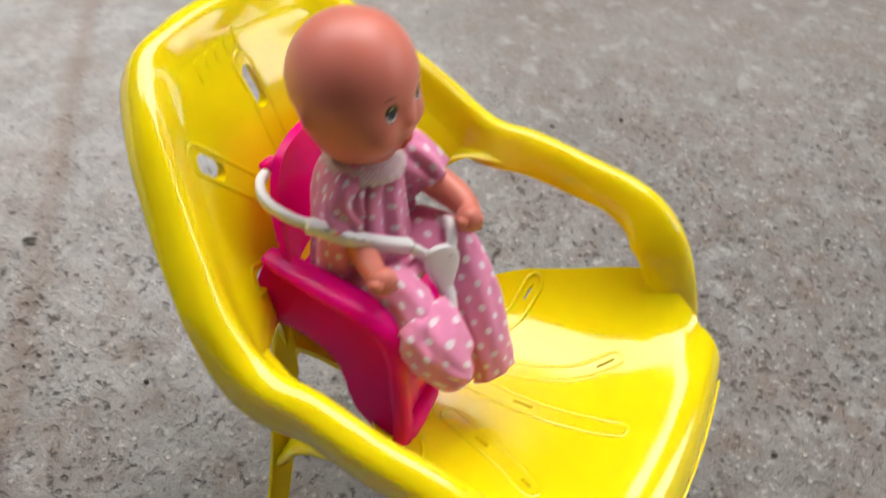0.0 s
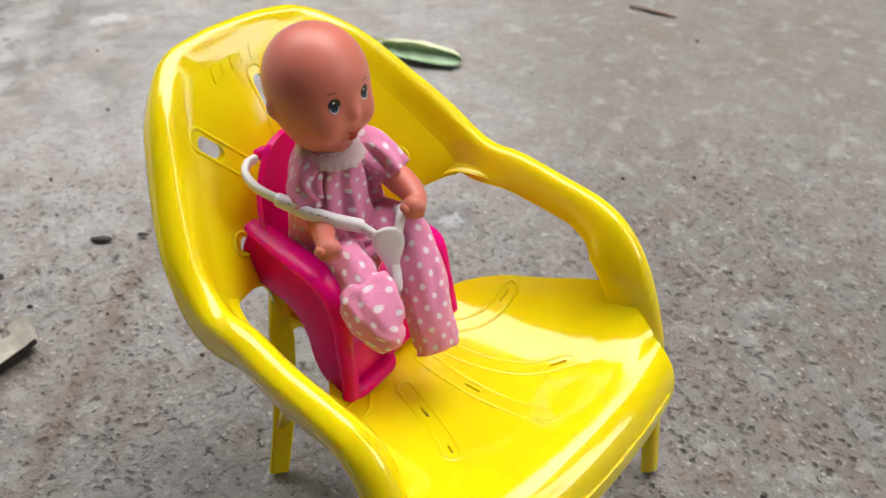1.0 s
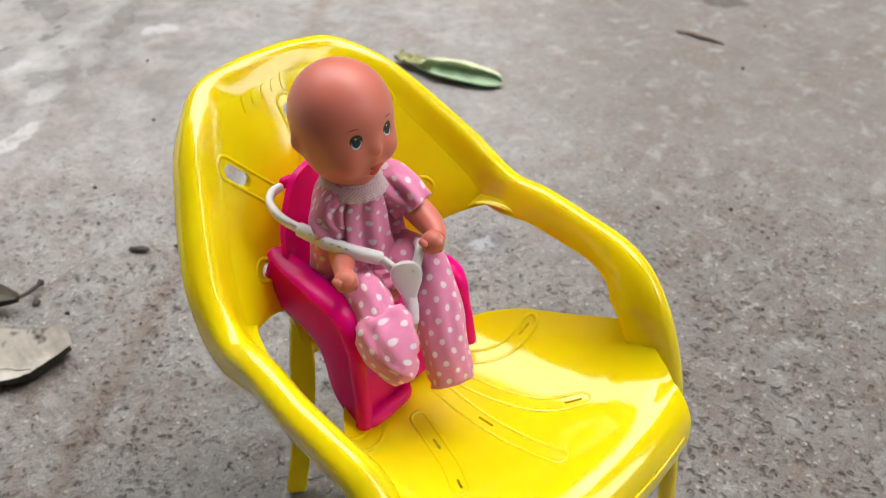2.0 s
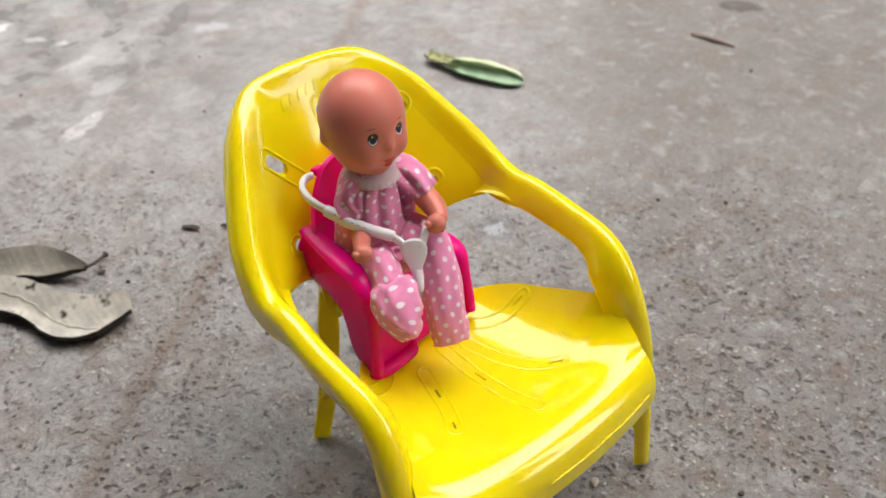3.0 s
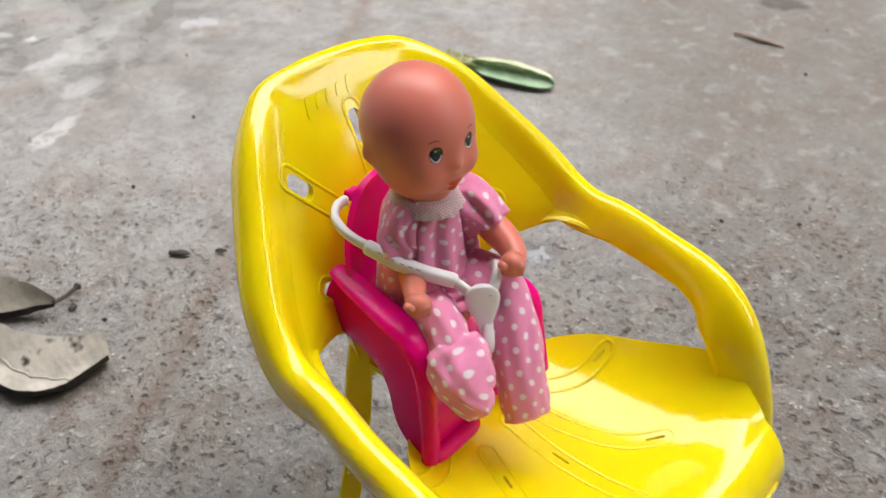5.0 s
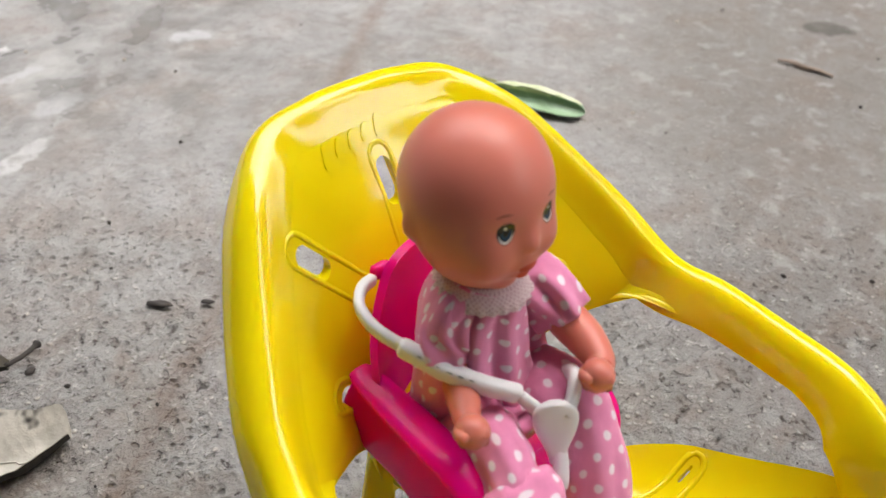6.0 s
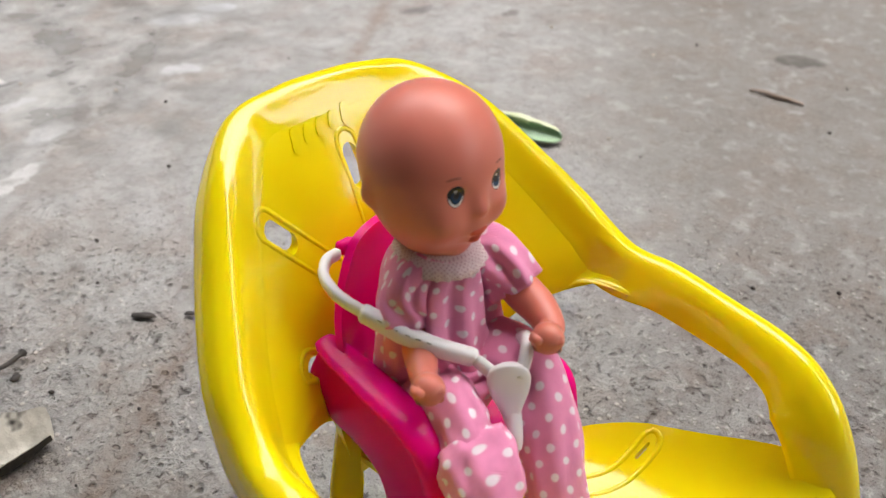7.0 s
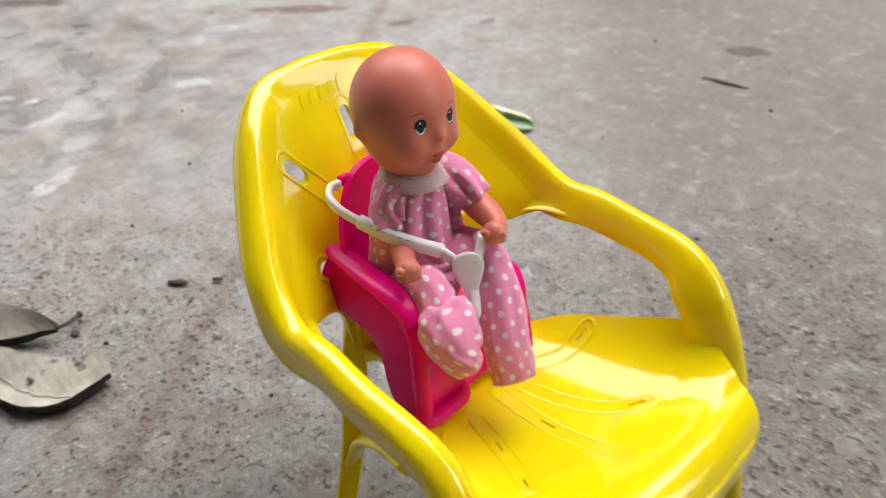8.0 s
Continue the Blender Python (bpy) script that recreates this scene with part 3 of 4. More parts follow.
    g.grid(rows, closed=True, cap0=True, cap1=True)


# rim: place, crest's way, half width, skirt
RIM = [((0.0000, 0.0895, 0.1585), (0, -0.5, 0.86), 0.0046, 0.0045), ((0.0119, 0.0897, 0.1581), (0.1, -0.5, 0.85), 0.0046, 0.0045),
       ((0.0254, 0.0881, 0.1558), (0.28, -0.52, 0.8), 0.0047, 0.0045), ((0.0366, 0.0754, 0.1479), (0.45, -0.58, 0.68), 0.0050, 0.0045),
       ((0.0468, 0.0590, 0.1324), (0.5, -0.6, 0.62), 0.0054, 0.0050), ((0.0538, 0.0462, 0.1195), (0.45, -0.52, 0.72), 0.0056, 0.0055),
       ((0.0572, 0.0343, 0.1116), (0.35, -0.25, 0.9), 0.0054, 0.0094), ((0.0582, 0.0200, 0.1117), (0.25, -0.04, 0.97), 0.0052, 0.0092),
       ((0.0590, 0.0045, 0.1099), (0.22, -0.05, 0.97), 0.0052, 0.0084), ((0.0589, -0.0121, 0.1083), (0.25, -0.15, 0.95), 0.0053, 0.0080),
       ((0.0584, -0.0231, 0.1038), (0.35, -0.5, 0.79), 0.0056, 0.0058), ((0.0586, -0.0310, 0.0943), (0.46, -0.82, 0.34), 0.0058, 0.0050),
       ((0.0598, -0.0371, 0.0796), (0.5, -0.86, 0.12), 0.0058, 0.0040), ((0.0609, -0.0420, 0.0610), (0.5, -0.86, 0.1), 0.0055, 0.0035),
       ((0.0617, -0.0460, 0.0300), (0.5, -0.86, 0.1), 0.0038, 0.0028), ((0.0625, -0.0495, 0.0012), (0.5, -0.86, 0.1), 0.0031, 0.0022)]
RIM_FINE = smooth([(*p, *f, w, s) for p, f, w, s in RIM], 6)
AT_JUNCTION, AT_ELBOW, ROOT_END = 6 * 6, 10 * 6, 43


def rim_faces(rim):
    """The way the crest looks: along the panel's own face beside the backrest, then as listed on the arm and leg."""
    out = []
    for i, r in enumerate(rim):
        x, z, h = r[0] * 0.93, r[2] - 0.0015, 0.0004
        face = np.array(((back_y(x + h, z) - back_y(x - h, z)) / (2 * h), -1.0, (back_y(x, z + h) - back_y(x, z - h)) / (2 * h)))
        share = 0.8 * min(1.0, max(0.0, (43 - i) / 14))
        out.append(share * face / np.linalg.norm(face) + (1 - share) * np.array(r[3:6]))
    return out


def rim_sweep(g, rim, mirror):
    n = len(rim)
    rolled(g, [r[:3] for r in rim], rim_faces(rim), [r[6] for r in rim], [r[7] for r in rim], mirror,
           [min(1.0, max(0.0, (AT_JUNCTION + 4 - i) / 16)) for i in range(n)],
           [min(1.0, max(0.0, (i - 52) / 9), max(0.0, (86 - i) / 10)) if i < 86 else 0.0 for i in range(n)])


def rim_point(i, a, b):
    """A point of the rim's section i: a half widths inward, b above its line."""
    r = RIM_FINE[i]
    t = np.array(RIM_FINE[i + 1][:3]) - np.array(RIM_FINE[i - 1][:3])
    t = t / np.linalg.norm(t)
    nrm = np.array(rim_faces(RIM_FINE)[i])
    nrm = nrm - t * np.dot(nrm, t)
    nrm = nrm / np.linalg.norm(nrm)
    return np.array(r[:3]) + np.cross(t, nrm) * a * r[6] + nrm * b, t


def arm_root(s):
    """The fillet that carries the backrest's flank round into the inner side of the arm."""
    fr, bk = [], []
    section = smooth([(0.93, -0.0092), (0.96, -0.0078), (0.95, -0.0060), (0.91, -0.0040), (0.84, -0.0020)], 4)
    n = len(section)
    for k, (a, b) in enumerate(section):
        v = k / (n - 1)
        x, z = 0.0425 + 0.0085 * v, 0.1004 + 0.0100 * v
        start = np.array((x, back_y(x, z) + 0.00045, z))
        h = 0.0005
        along_panel = np.array((2 * h, back_y(x + h, z) - back_y(x - h, z), 0.0012 * (1 - v) ** 2))
        along_panel = along_panel / np.linalg.norm(along_panel)
        at = ROOT_END - 4 * v
        (end, t), (later, _) = rim_point(int(at), a, b), rim_point(int(at) + 1, a, b)
        end = end + (later - end) * (at - int(at))
        end = end + np.array((0.00025, 0.0, 0.0))
        tuck = max(0.0, (v - 0.45) / 0.55) ** 2 * np.array((0.0006, 0.0014, -0.0006))
        reach = 1.0 * np.linalg.norm(end - start)
        rf, rb = [], []
        for j in range(25):
            q = j / 24
            p = (2 * q ** 3 - 3 * q ** 2 + 1) * start + (q ** 3 - 2 * q ** 2 + q) * reach * along_panel
            p = p + (3 * q ** 2 - 2 * q ** 3) * end + (q ** 3 - q ** 2) * reach * t + tuck
            rf.append((s * p[0], p[1], p[2])), rb.append((s * (p[0] + 0.0016 * (0.3 + 0.7 * q)), p[1] + 0.0016 * (1 - q), p[2] - 0.0002))
        fr.append(rf), bk.append(rb)
    return shell(fr, bk)


def rim_meshes():
    """The whole rolled edge of one side, swept at once and parted into back, arm and leg, which keep its smooth shading."""
    n, out = len(RIM_FINE), []
    for mirror in (1, -1):
        g = Geo()
        rim_sweep(g, RIM_FINE, mirror)
        nc = 37
        me = bpy.data.meshes.new("whole")
        me.from_pydata(g.v[:n * nc], [], [f if mirror < 0 else f[::-1] for f in g.f if max(f) < n * nc])
        normals = [tuple(v.normal) for v in me.vertices]
        normals = [(0.0, q[1], q[2]) if i < nc else q for i, q in enumerate(normals)]
        pieces = []
        for lo, hi in ((0, AT_JUNCTION), (AT_JUNCTION, AT_ELBOW), (AT_ELBOW, n - 1)):
            keep = range(lo * nc, (hi + 1) * nc)
            faces = [tuple(i - lo * nc for i in p.vertices) for p in me.polygons if all(i in keep for i in p.vertices)]
            if hi == n - 1:
                faces.append(tuple(range((hi - lo) * nc, (hi - lo + 1) * nc)))
            m = bpy.data.meshes.new("rim")
            m.from_pydata([tuple(me.vertices[i].co) for i in keep], [], faces)
            m.materials.append(YELLOW)
            m.polygons.foreach_set("use_smooth", [True] * len(faces))
            m.normals_split_custom_set_from_vertices([normals[i] for i in keep])
            pieces.append(m)
        bpy.data.meshes.remove(me)
        out.append(pieces)
    return out


BACK_SLOTS = [[(-0.0012, 0.1455), (0.0, 0.112)], [(-0.0318, 0.1392), (-0.0120, 0.1170)], [(0.0318, 0.1392), (0.0120, 0.1170)],
              [(-0.0340, 0.1105), (-0.0235, 0.1035)], [(0.0340, 0.1105), (0.0235, 0.1035)]]
SEAT_SLOTS = [[(0.0, 0.010), (0.0005, -0.008), (0.0025, -0.024), (0.0045, -0.0375)], [(0.0085, 0.006), (0.0125, -0.007), (0.0190, -0.019), (0.0285, -0.0275)],
              [(0.0140, 0.0150), (0.0215, 0.0090), (0.0290, 0.0060), (0.0385, 0.0052)], [(-0.0140, 0.0050), (-0.0168, -0.0060), (-0.0198, -0.0160), (-0.0240, -0.0245)],
              [(-0.0230, 0.0160), (-0.0290, 0.0090), (-0.0340, 0.0060), (-0.0390, 0.0045)]]


def back_cutter(a, b, half):
    d = np.array(b) - np.array(a)
    d = d / np.linalg.norm(d)
    a, b = np.array(a) + d * 0.0018, np.array(a) + d * 0.0080
    loop = capsule_path([a, (a + b) / 2, b], half)
    g = Geo()
    g.grid([[(p[0], back_y(*p) - 0.01, p[1]) for p in loop], [(p[0], back_y(*p) + 0.012, p[1]) for p in loop]], True, True, True)
    return g


def seat_cutter(a, b, half):
    a, b = np.array(a), np.array(b)
    loop = capsule_path([a, (a + b) / 2, b], half, 5)
    g = Geo()
    g.grid([[(p[0], p[1], 0.055) for p in loop], [(p[0], p[1], 0.085) for p in loop]], True, True, True)
    return g


def build_chair():
    chair = thing("toy_armchair", (0, 0, 0), "glossy yellow moulded plastic toy armchair with slotted back", "toy chair")
    # backrest panel, pierced
    front, back = [], []
    for e in EDGE[:-1]:
        rf, rb = [], []
        for j in range(49):
            x = e[0] * (j / 24 - 1)
            y = back_y(x, e[2])
            rf.append((x, y, e[2])), rb.append((x, y + 0.0024, e[2] - 0.0006))
        front.append(rf), back.append(rb)
    blank = shell(front, back).mesh("backrest", [YELLOW])
    me = cut(blank, [back_cutter(*s, 0.0021) for s in BACK_SLOTS], [YELLOW])
    rest = part("backrest", me, YELLOW, chair, "curved panel with five slots")
    rims = rim_meshes()
    for pieces in rims:
        part("back_rim", pieces[0], YELLOW, rest)
    for a, b in BACK_SLOTS:
        g = Geo()
        mid = [np.array(a) + (np.array(b) - np.array(a)) * k / 8 for k in range(9)]
        ridge(g, [(p[0], back_y(*p) + 0.00085, p[1]) for p in capsule_path(mid, 0.0029)], 0.0010, 12)
        part("slot_rim", g, YELLOW, rest)
    # raised maker's mark, as plain bars
    for k in range(5):
        x, z = -0.0152 + k * 0.0040, 0.1500 + 0.0004 * k
        g = Geo()
        tall = 0.0008 if k % 4 else 0.0013
        loop = capsule_path([np.array((x, z - tall)), np.array((x + 0.0004, z)), np.array((x + 0.0008, z + tall))], 0.0012, 5)
        g.grid([[(p[0], back_y(*p) + 0.001, p[1]) for p in loop], [(p[0], back_y(*p) - 0.00035, p[1]) for p in loop]], True, True, True)
        part("raised_mark", g, YELLOW, rest, sharp=40)
    # seat
    up, low = [], []
    n = len(SEAT)
    for i, (y, z) in enumerate(SEAT):
        t = np.array(SEAT[min(i + 1, n - 1)]) - np.array(SEAT[max(i - 1, 0)])
        t = t / np.linalg.norm(t)
        dn = np.array((-t[1], t[0]))
        dn = dn if dn[1] < 0 or (abs(dn[1]) < 0.3 and dn[0] > 0) else -dn
        half, rise = along(HALF, y), along(RISE, y)
        if i > n - 24:
            rise = max(0.0, rise)
        ru, rl = [], []
        for j in range(57):
            u = j / 28 - 1
            bow = 0.0045 * u * u * min(1.0, max(0.0, (-y - 0.02) / 0.03))
            zz = z + rise * abs(u) ** 4
            wide = half * (1.0 + (0.085 if u < 0 else 0.0) * min(1.0, max(0.0, (-y - 0.036) / 0.01)))
            ru.append((u * wide, y + bow, zz)), rl.append((u * wide, y + bow + dn[0] * 0.0022, zz + dn[1] * 0.0022))
        up.append(ru), low.append(rl)
    blank = shell(up, low).mesh("seat", [YELLOW])
    slits = [seat_cutter((0.0006, -0.0080), (0.0011, -0.0132), 0.00042), seat_cutter((0.0240, -0.0240), (0.0280, -0.0270), 0.00042),
             seat_cutter((0.0340, 0.0057), (0.0378, 0.0053), 0.00042), seat_cutter((-0.0223, -0.0213), (-0.0235, -0.0240), 0.00042),
             seat_cutter((-0.0164, -0.0045), (-0.0174, -0.0082), 0.00042)]
    seat = part("seat", cut(blank, slits, [YELLOW]), YELLOW, chair, "dished seat with a rolled front lip")
    g = Geo()
    wav = [(x, -0.0607 + 0.0045 * (x / 0.05) ** 2, 0.0640 + 0.0005 * noise.noise((x * 320, 0.5, 0)) + 0.0003 * noise.noise((x * 900, 3.5, 0))) for x in np.linspace(-0.012, 0.044, 60)]
    g.tube(wav, [(0.0004 + 0.0003 * abs(noise.noise((p[0] * 500, 7, 0))), 0.0004) for p in wav], 8)
    part("mould_seam", g, YELLOW, seat)
    for mid in SEAT_SLOTS:
        g = Geo()
        fine = [p for p in smooth(mid, 4)]
        ridge(g, [(p[0], p[1], seat_z(*p) - 0.00080) for p in capsule_path(fine, 0.0026)], 0.00105, 12)
        part("slot_rim", g, YELLOW, seat)
    for s in (1, -1):
        pieces = rims[0 if s > 0 else 1]
        arm = part("armrest", pieces[1], YELLOW, chair)
        part("arm_root", arm_root(s), YELLOW, arm, sharp=60)
        leg = part("front_leg", pieces[2], YELLOW, chair)
        g = Geo()
        # web between the post and the seat's upturned side
        inner = smooth([(0.0530, -0.0120, 0.1040), (0.0520, -0.0170, 0.0995), (0.0505, -0.0215, 0.0930), (0.0500, -0.0255, 0.0872), (0.0508, -0.0320, 0.0795), (0.0495, -0.0420, 0.0715), (0.0480, -0.0500, 0.0610), (0.0475, -0.0515, 0.0500)], 5)
        outer = smooth([(0.0590, -0.0200, 0.1045), (0.0590, -0.0260, 0.1005), (0.0595, -0.0315, 0.0940), (0.0600, -0.0350, 0.0870), (0.0605, -0.0380, 0.0790), (0.0600, -0.0415, 0.0690), (0.0590, -0.0450, 0.0590), (0.0585, -0.0465, 0.0480)], 5)
        fr, bk = [], []
        for a, b in zip(inner, outer):
            ra, rb = [], []
            for k in range(7):
                q = a + (b - a) * k / 6
                bulge = 0.0012 * math.sin(math.pi * k / 6)
                ra.append((s * (q[0] + bulge), q[1] - 0.0004, q[2])), rb.append((s * (q[0] + bulge + 0.0016), q[1] + 0.0018, q[2]))
            fr.append(ra), bk.append(rb)
        w = shell(fr, bk)
        off = len(g.v)
        g.v += w.v
        for f in w.f:
            g.face([i + off for i in f])
        part("leg_web", g, YELLOW, leg, sharp=50)
        g = Geo()
        path = smooth([(s * 0.0225, 0.0560, 0.0880), (s * 0.0228, 0.0563, 0.0650), (s * 0.0252, 0.0556, 0.0420), (s * 0.0290, 0.0545, 0.0220), (s * 0.0352, 0.0530, 0.0012)], 5)
        g.tube(path, [((0.0050 - 0.0014 * i / len(path)) * min(1.0, 0.4 + 2.2 * i / len(path)), 0.0013) for i in range(len(path))], 24, up=(s * 0.35, -0.9, 0.2), power=5.0)
        # arched brace from the leg to the seat's underside
        arch = smooth([(s * 0.0290, 0.0540, 0.0240), (s * 0.0320, 0.0440, 0.0420), (s * 0.0350, 0.0280, 0.0540), (s * 0.0400, 0.0100, 0.0620)], 5)
        rolled(g, arch, [(s * 0.6, -0.4, 0.6)] * len(arch), [0.0022] * len(arch), [0.0020] * len(arch))
        part("rear_leg", g, YELLOW, chair, sharp=50)
    return chair


# ---- the doll's carrier seat ----
def carrier_turn(c):
    """Turns the moulded shell (not its harness) a little on the chair's seat."""
    m = Matrix.Translation((0.0039, 0.0041, 0)) @ Matrix.Rotation(radians(6.4), 4, "Z")
    for o in c.children_recursive:
        if o.data.materials[0] == MAGENTA:
            o.data.transform(m)


def build_carrier():
    c = thing("doll_carrier_seat", (-0.009, 0.030, 0.0695), "magenta plastic doll carrier seat with white harness", "doll seat")
    cx = -0.008
    # back panel, hollowed and round-topped
    fr, bk = [], []
    mid_x = -0.0031
    for i in range(37):
        z = 0.096 + (0.1356 - 0.096) * math.sin(math.pi / 2 * i / 36)
        flare = min(1.0, max(0.0, (0.1315 - z) / 0.016))
        half = (0.0158 + 0.0080 * flare * flare * (3 - 2 * flare)) * max(0.0, 1 - (max(0.0, z - 0.124) / 0.01165) ** 3) ** (1 / 3)
        ra, rb = [], []
        for j in range(25):
            u = j / 12 - 1
            y = 0.0560 + 0.030 * (z - 0.096) - (0.002 + 0.008 * flare) * abs(u) ** 2.4 * (half / 0.0215) ** 2
            x = mid_x + u * (half + (0.0048 * flare * min(1.0, max(0.0, (z - 0.105) / 0.007)) if u < 0 else -0.0020 * flare))
            ra.append((x, y, z)), rb.append((x + 0.0002 * u, y + 0.0022, z))
        fr.append(ra), bk.append(rb)
    part("carrier_back", shell(fr, bk), MAGENTA, c, sharp=50)
    # side walls with wings, running down to the leg guards
    for s in (-1, 1):
        g = Geo()
        top = smooth([(0.0525, 0.1158), (0.0490, 0.1154), (0.0400, 0.1142), (0.0300, 0.1130), (0.0215, 0.1114), (0.0160, 0.1078), (0.0133, 0.1015), (0.0115, 0.0920), (0.0090, 0.0800), (0.0080, 0.0735)], 4)
        bot = smooth([(0.0555, 0.1010), (0.0530, 0.0970), (0.0460, 0.0955), (0.0375, 0.0940), (0.0310, 0.0905), (0.0275, 0.0850), (0.0255, 0.0800), (0.0225, 0.0755), (0.0175, 0.0725), (0.0125, 0.0712)], 4)
        if s > 0:
            top = [p - np.array((0.0, 0.0125 * min(1.0, 1.6 - 1.6 * i / (len(top) - 1)) * min(1.0, 0.35 + i / 9))) for i, p in enumerate(top)]
        fr, bk = [], []
        for i, (a, b) in enumerate(zip(top, bot)):
            k = i / (len(top) - 1)
            ra, rb = [], []
            for j in range(9):
                q = a + (b - a) * j / 8 + np.array(((0.0015 if s < 0 else 0.0) * k, 0.0))
                x = 0.0225 + (0.0036 * math.sin(0.75 * math.pi * j / 8) * (1 - 0.9 * k) if s < 0 else -0.0030 * (j / 8) * (1 - k)) + 0.0010 * math.sin(math.pi * k) + (0.0075 * k ** 2 if s < 0 else -0.0028)
                ra.append((cx + s * x, q[0], q[1])), rb.append((cx + s * (x - 0.0020), q[0], q[1]))
            fr.append(ra), bk.append(rb)
        w = shell(fr, bk)
        g.v, g.f, g.m, g.uv = w.v, w.f, w.m, w.uv
        wall = part("side_wall", g, MAGENTA, c, sharp=50)
        # rolled wing along the wall's upper edge
        g = Geo()
        line = [(cx + s * (0.0226 + 0.0010 * math.sin(math.pi * i / (len(top) - 1)) + (0.0075 * (i / (len(top) - 1)) ** 2 if s < 0 else -0.0028)), p[0] + (0.0015 if s < 0 else 0.0) * i / (len(top) - 1), p[1]) for i, p in enumerate(top)]
        n = len(line)
        g.tube(line, [(0.0026 + 0.0020 * math.sin(math.pi * min(1, i / (n * 0.70))), 0.0014 + 0.0012 * min(1.0, i / (n * 0.6))) for i in range(n)], 16)
        part("wing_roll", g, MAGENTA, wall)
        # foot rest: a sloping plate with a rolled toe
        rows = []
        for y, z, o in ((0.0068, 0.0742, 0.0285), (0.0075, 0.0724, 0.0288), (0.0095, 0.0722, 0.0286), (0.0088, 0.0755, 0.0282), (0.0088, 0.0800, 0.0272), (0.0100, 0.0860, 0.0262), (0.0122, 0.0915, 0.0252)):
            out = o + 0.0010 if s < 0 else 0.0220
            y += 0.0015 if s < 0 else 0.0
            rows.append([(cx + s * (out + ((0.0115 if s < 0 else 0.0080) - out) * j / 6 - 0.0008), y, z) for j in range(7)])
        lower = [[(p[0], p[1] + 0.0016, p[2] + 0.0004) for p in r] for r in rows]
        rest = part("foot_rest", shell(rows, lower), MAGENTA, c, sharp=60)
        if s < 0:
            # thick rounded toe under the plate
            g = Geo()
            g.tube(smooth([(-0.0362, 0.0115, 0.0760), (-0.0358, 0.0094, 0.0745), (-0.0325, 0.0090, 0.0738), (-0.0250, 0.0092, 0.0734), (-0.0200, 0.0096, 0.0734), (-0.0186, 0.0118, 0.0742), (-0.0188, 0.0140, 0.0760)], 5),
                   [(0.0027, 0.0029)] * 31, 16)
            part("toe_roll", g, MAGENTA, rest)
        g = Geo()
        g.tube([(mid_x + s * 0.0110, 0.0598, 0.1308), (mid_x + s * 0.0120, 0.0600, 0.1310), (mid_x + s * 0.0146, 0.0602, 0.1310), (mid_x + s * 0.0154, 0.0602, 0.1310)], [0.0016, 0.0018, 0.0018, 0.0010], 12)
        part("strap_peg", g, MAGENTA, c)
    # seat pan and the post between the legs
    g = Geo()
    fr = [[(cx + x, y, z + 12 * x * x) for x in np.linspace(-0.0165, 0.0165, 13)] for y, z in [(0.0575, 0.093), (0.050, 0.0925), (0.040, 0.0925), (0.030, 0.0925), (0.022, 0.0905), (0.018, 0.0865)]]
    bk = [[(p[0], p[1], p[2] - 0.002) for p in r] for r in fr]
    part("seat_pan", shell(fr, bk), MAGENTA, c, sharp=50)
    g = Geo()
    box(g, (cx - 0.0075, 0.012, 0.0712), (cx + 0.0075, 0.040, 0.0905))
    part("base_block", g, MAGENTA, c, sharp=30)
    # white harness
    g = Geo()
    path = smooth([(-0.0195, 0.0612, 0.1316), (-0.0235, 0.0595, 0.1324), (-0.0268, 0.0562, 0.1320), (-0.0277, 0.0520, 0.1308), (-0.0269, 0.0480, 0.1294), (-0.0248, 0.0444, 0.1276)], 6)
    g.tube(path, [(0.0012, 0.0014)] * len(path), 10, power=3.0)
    strap = part("harness_strap", g, WHITE, c, "white moulded harness strap")
    a, b = Vector((-0.0254, 0.0448, 0.1282)), Vector((-0.0100, 0.0244, 0.1199))
    g = Geo()
    mids = [a, a + (b - a) * 0.015, a + (b - a) * 0.04, a + (b - a) * 0.35 + Vector((-0.0012, -0.0014, 0)), a + (b - a) * 0.7 + Vector((-0.0009, -0.0010, 0)), a + (b - a) * 0.96, a + (b - a) * 0.985, b]
    mids = [p + Vector((-0.0006, -0.0006, 0.0004)) for p in mids]
    g.tube([tuple(p) for p in mids], [(0.0010, 0.0014), (0.0016, 0.0019), (0.0018, 0.0021), (0.0018, 0.0021), (0.0018, 0.0021), (0.0018, 0.0021), (0.0016, 0.0019), (0.0010, 0.0014)], 16, power=2.8)
    part("strap_sleeve", g, WHITE, strap)
    g = Geo()
    out = Vector((-0.66, -0.62, 0.25)).normalized()
    curve = smooth([tuple(p) for p in mids[2:6]], 8)
    for i in range(1, len(curve) - 2, 2):
        p, q = Vector(curve[i]), Vector(curve[i]) + (Vector(curve[i + 1]) - Vector(curve[i])) * 0.95
        lift = Vector((0, 0, 0.0011))
        g.tube([tuple(p + out * 0.00135 + lift), tuple(q + out * 0.00135 + lift)], [0.00014, 0.00014], 6)
    part("stitching", g, THREAD, strap, "dashed grey stitches")
    g = Geo()
    path = smooth([(-0.0112, 0.0236, 0.1207), (-0.0098, 0.0208, 0.1187), (-0.0080, 0.0172, 0.1160)], 4)
    g.tube(path, [(0.0012, 0.0016 + 0.0006 * i / len(path)) for i in range(len(path))], 10)
    # buckle plate and its three tongues
    mid = Vector((-0.0080, 0.0160, 0.1166))
    ax, ay = Vector((0.72, -0.60, 0.0)).normalized(), Vector((0.1, 0.28, 0.95)).normalized()
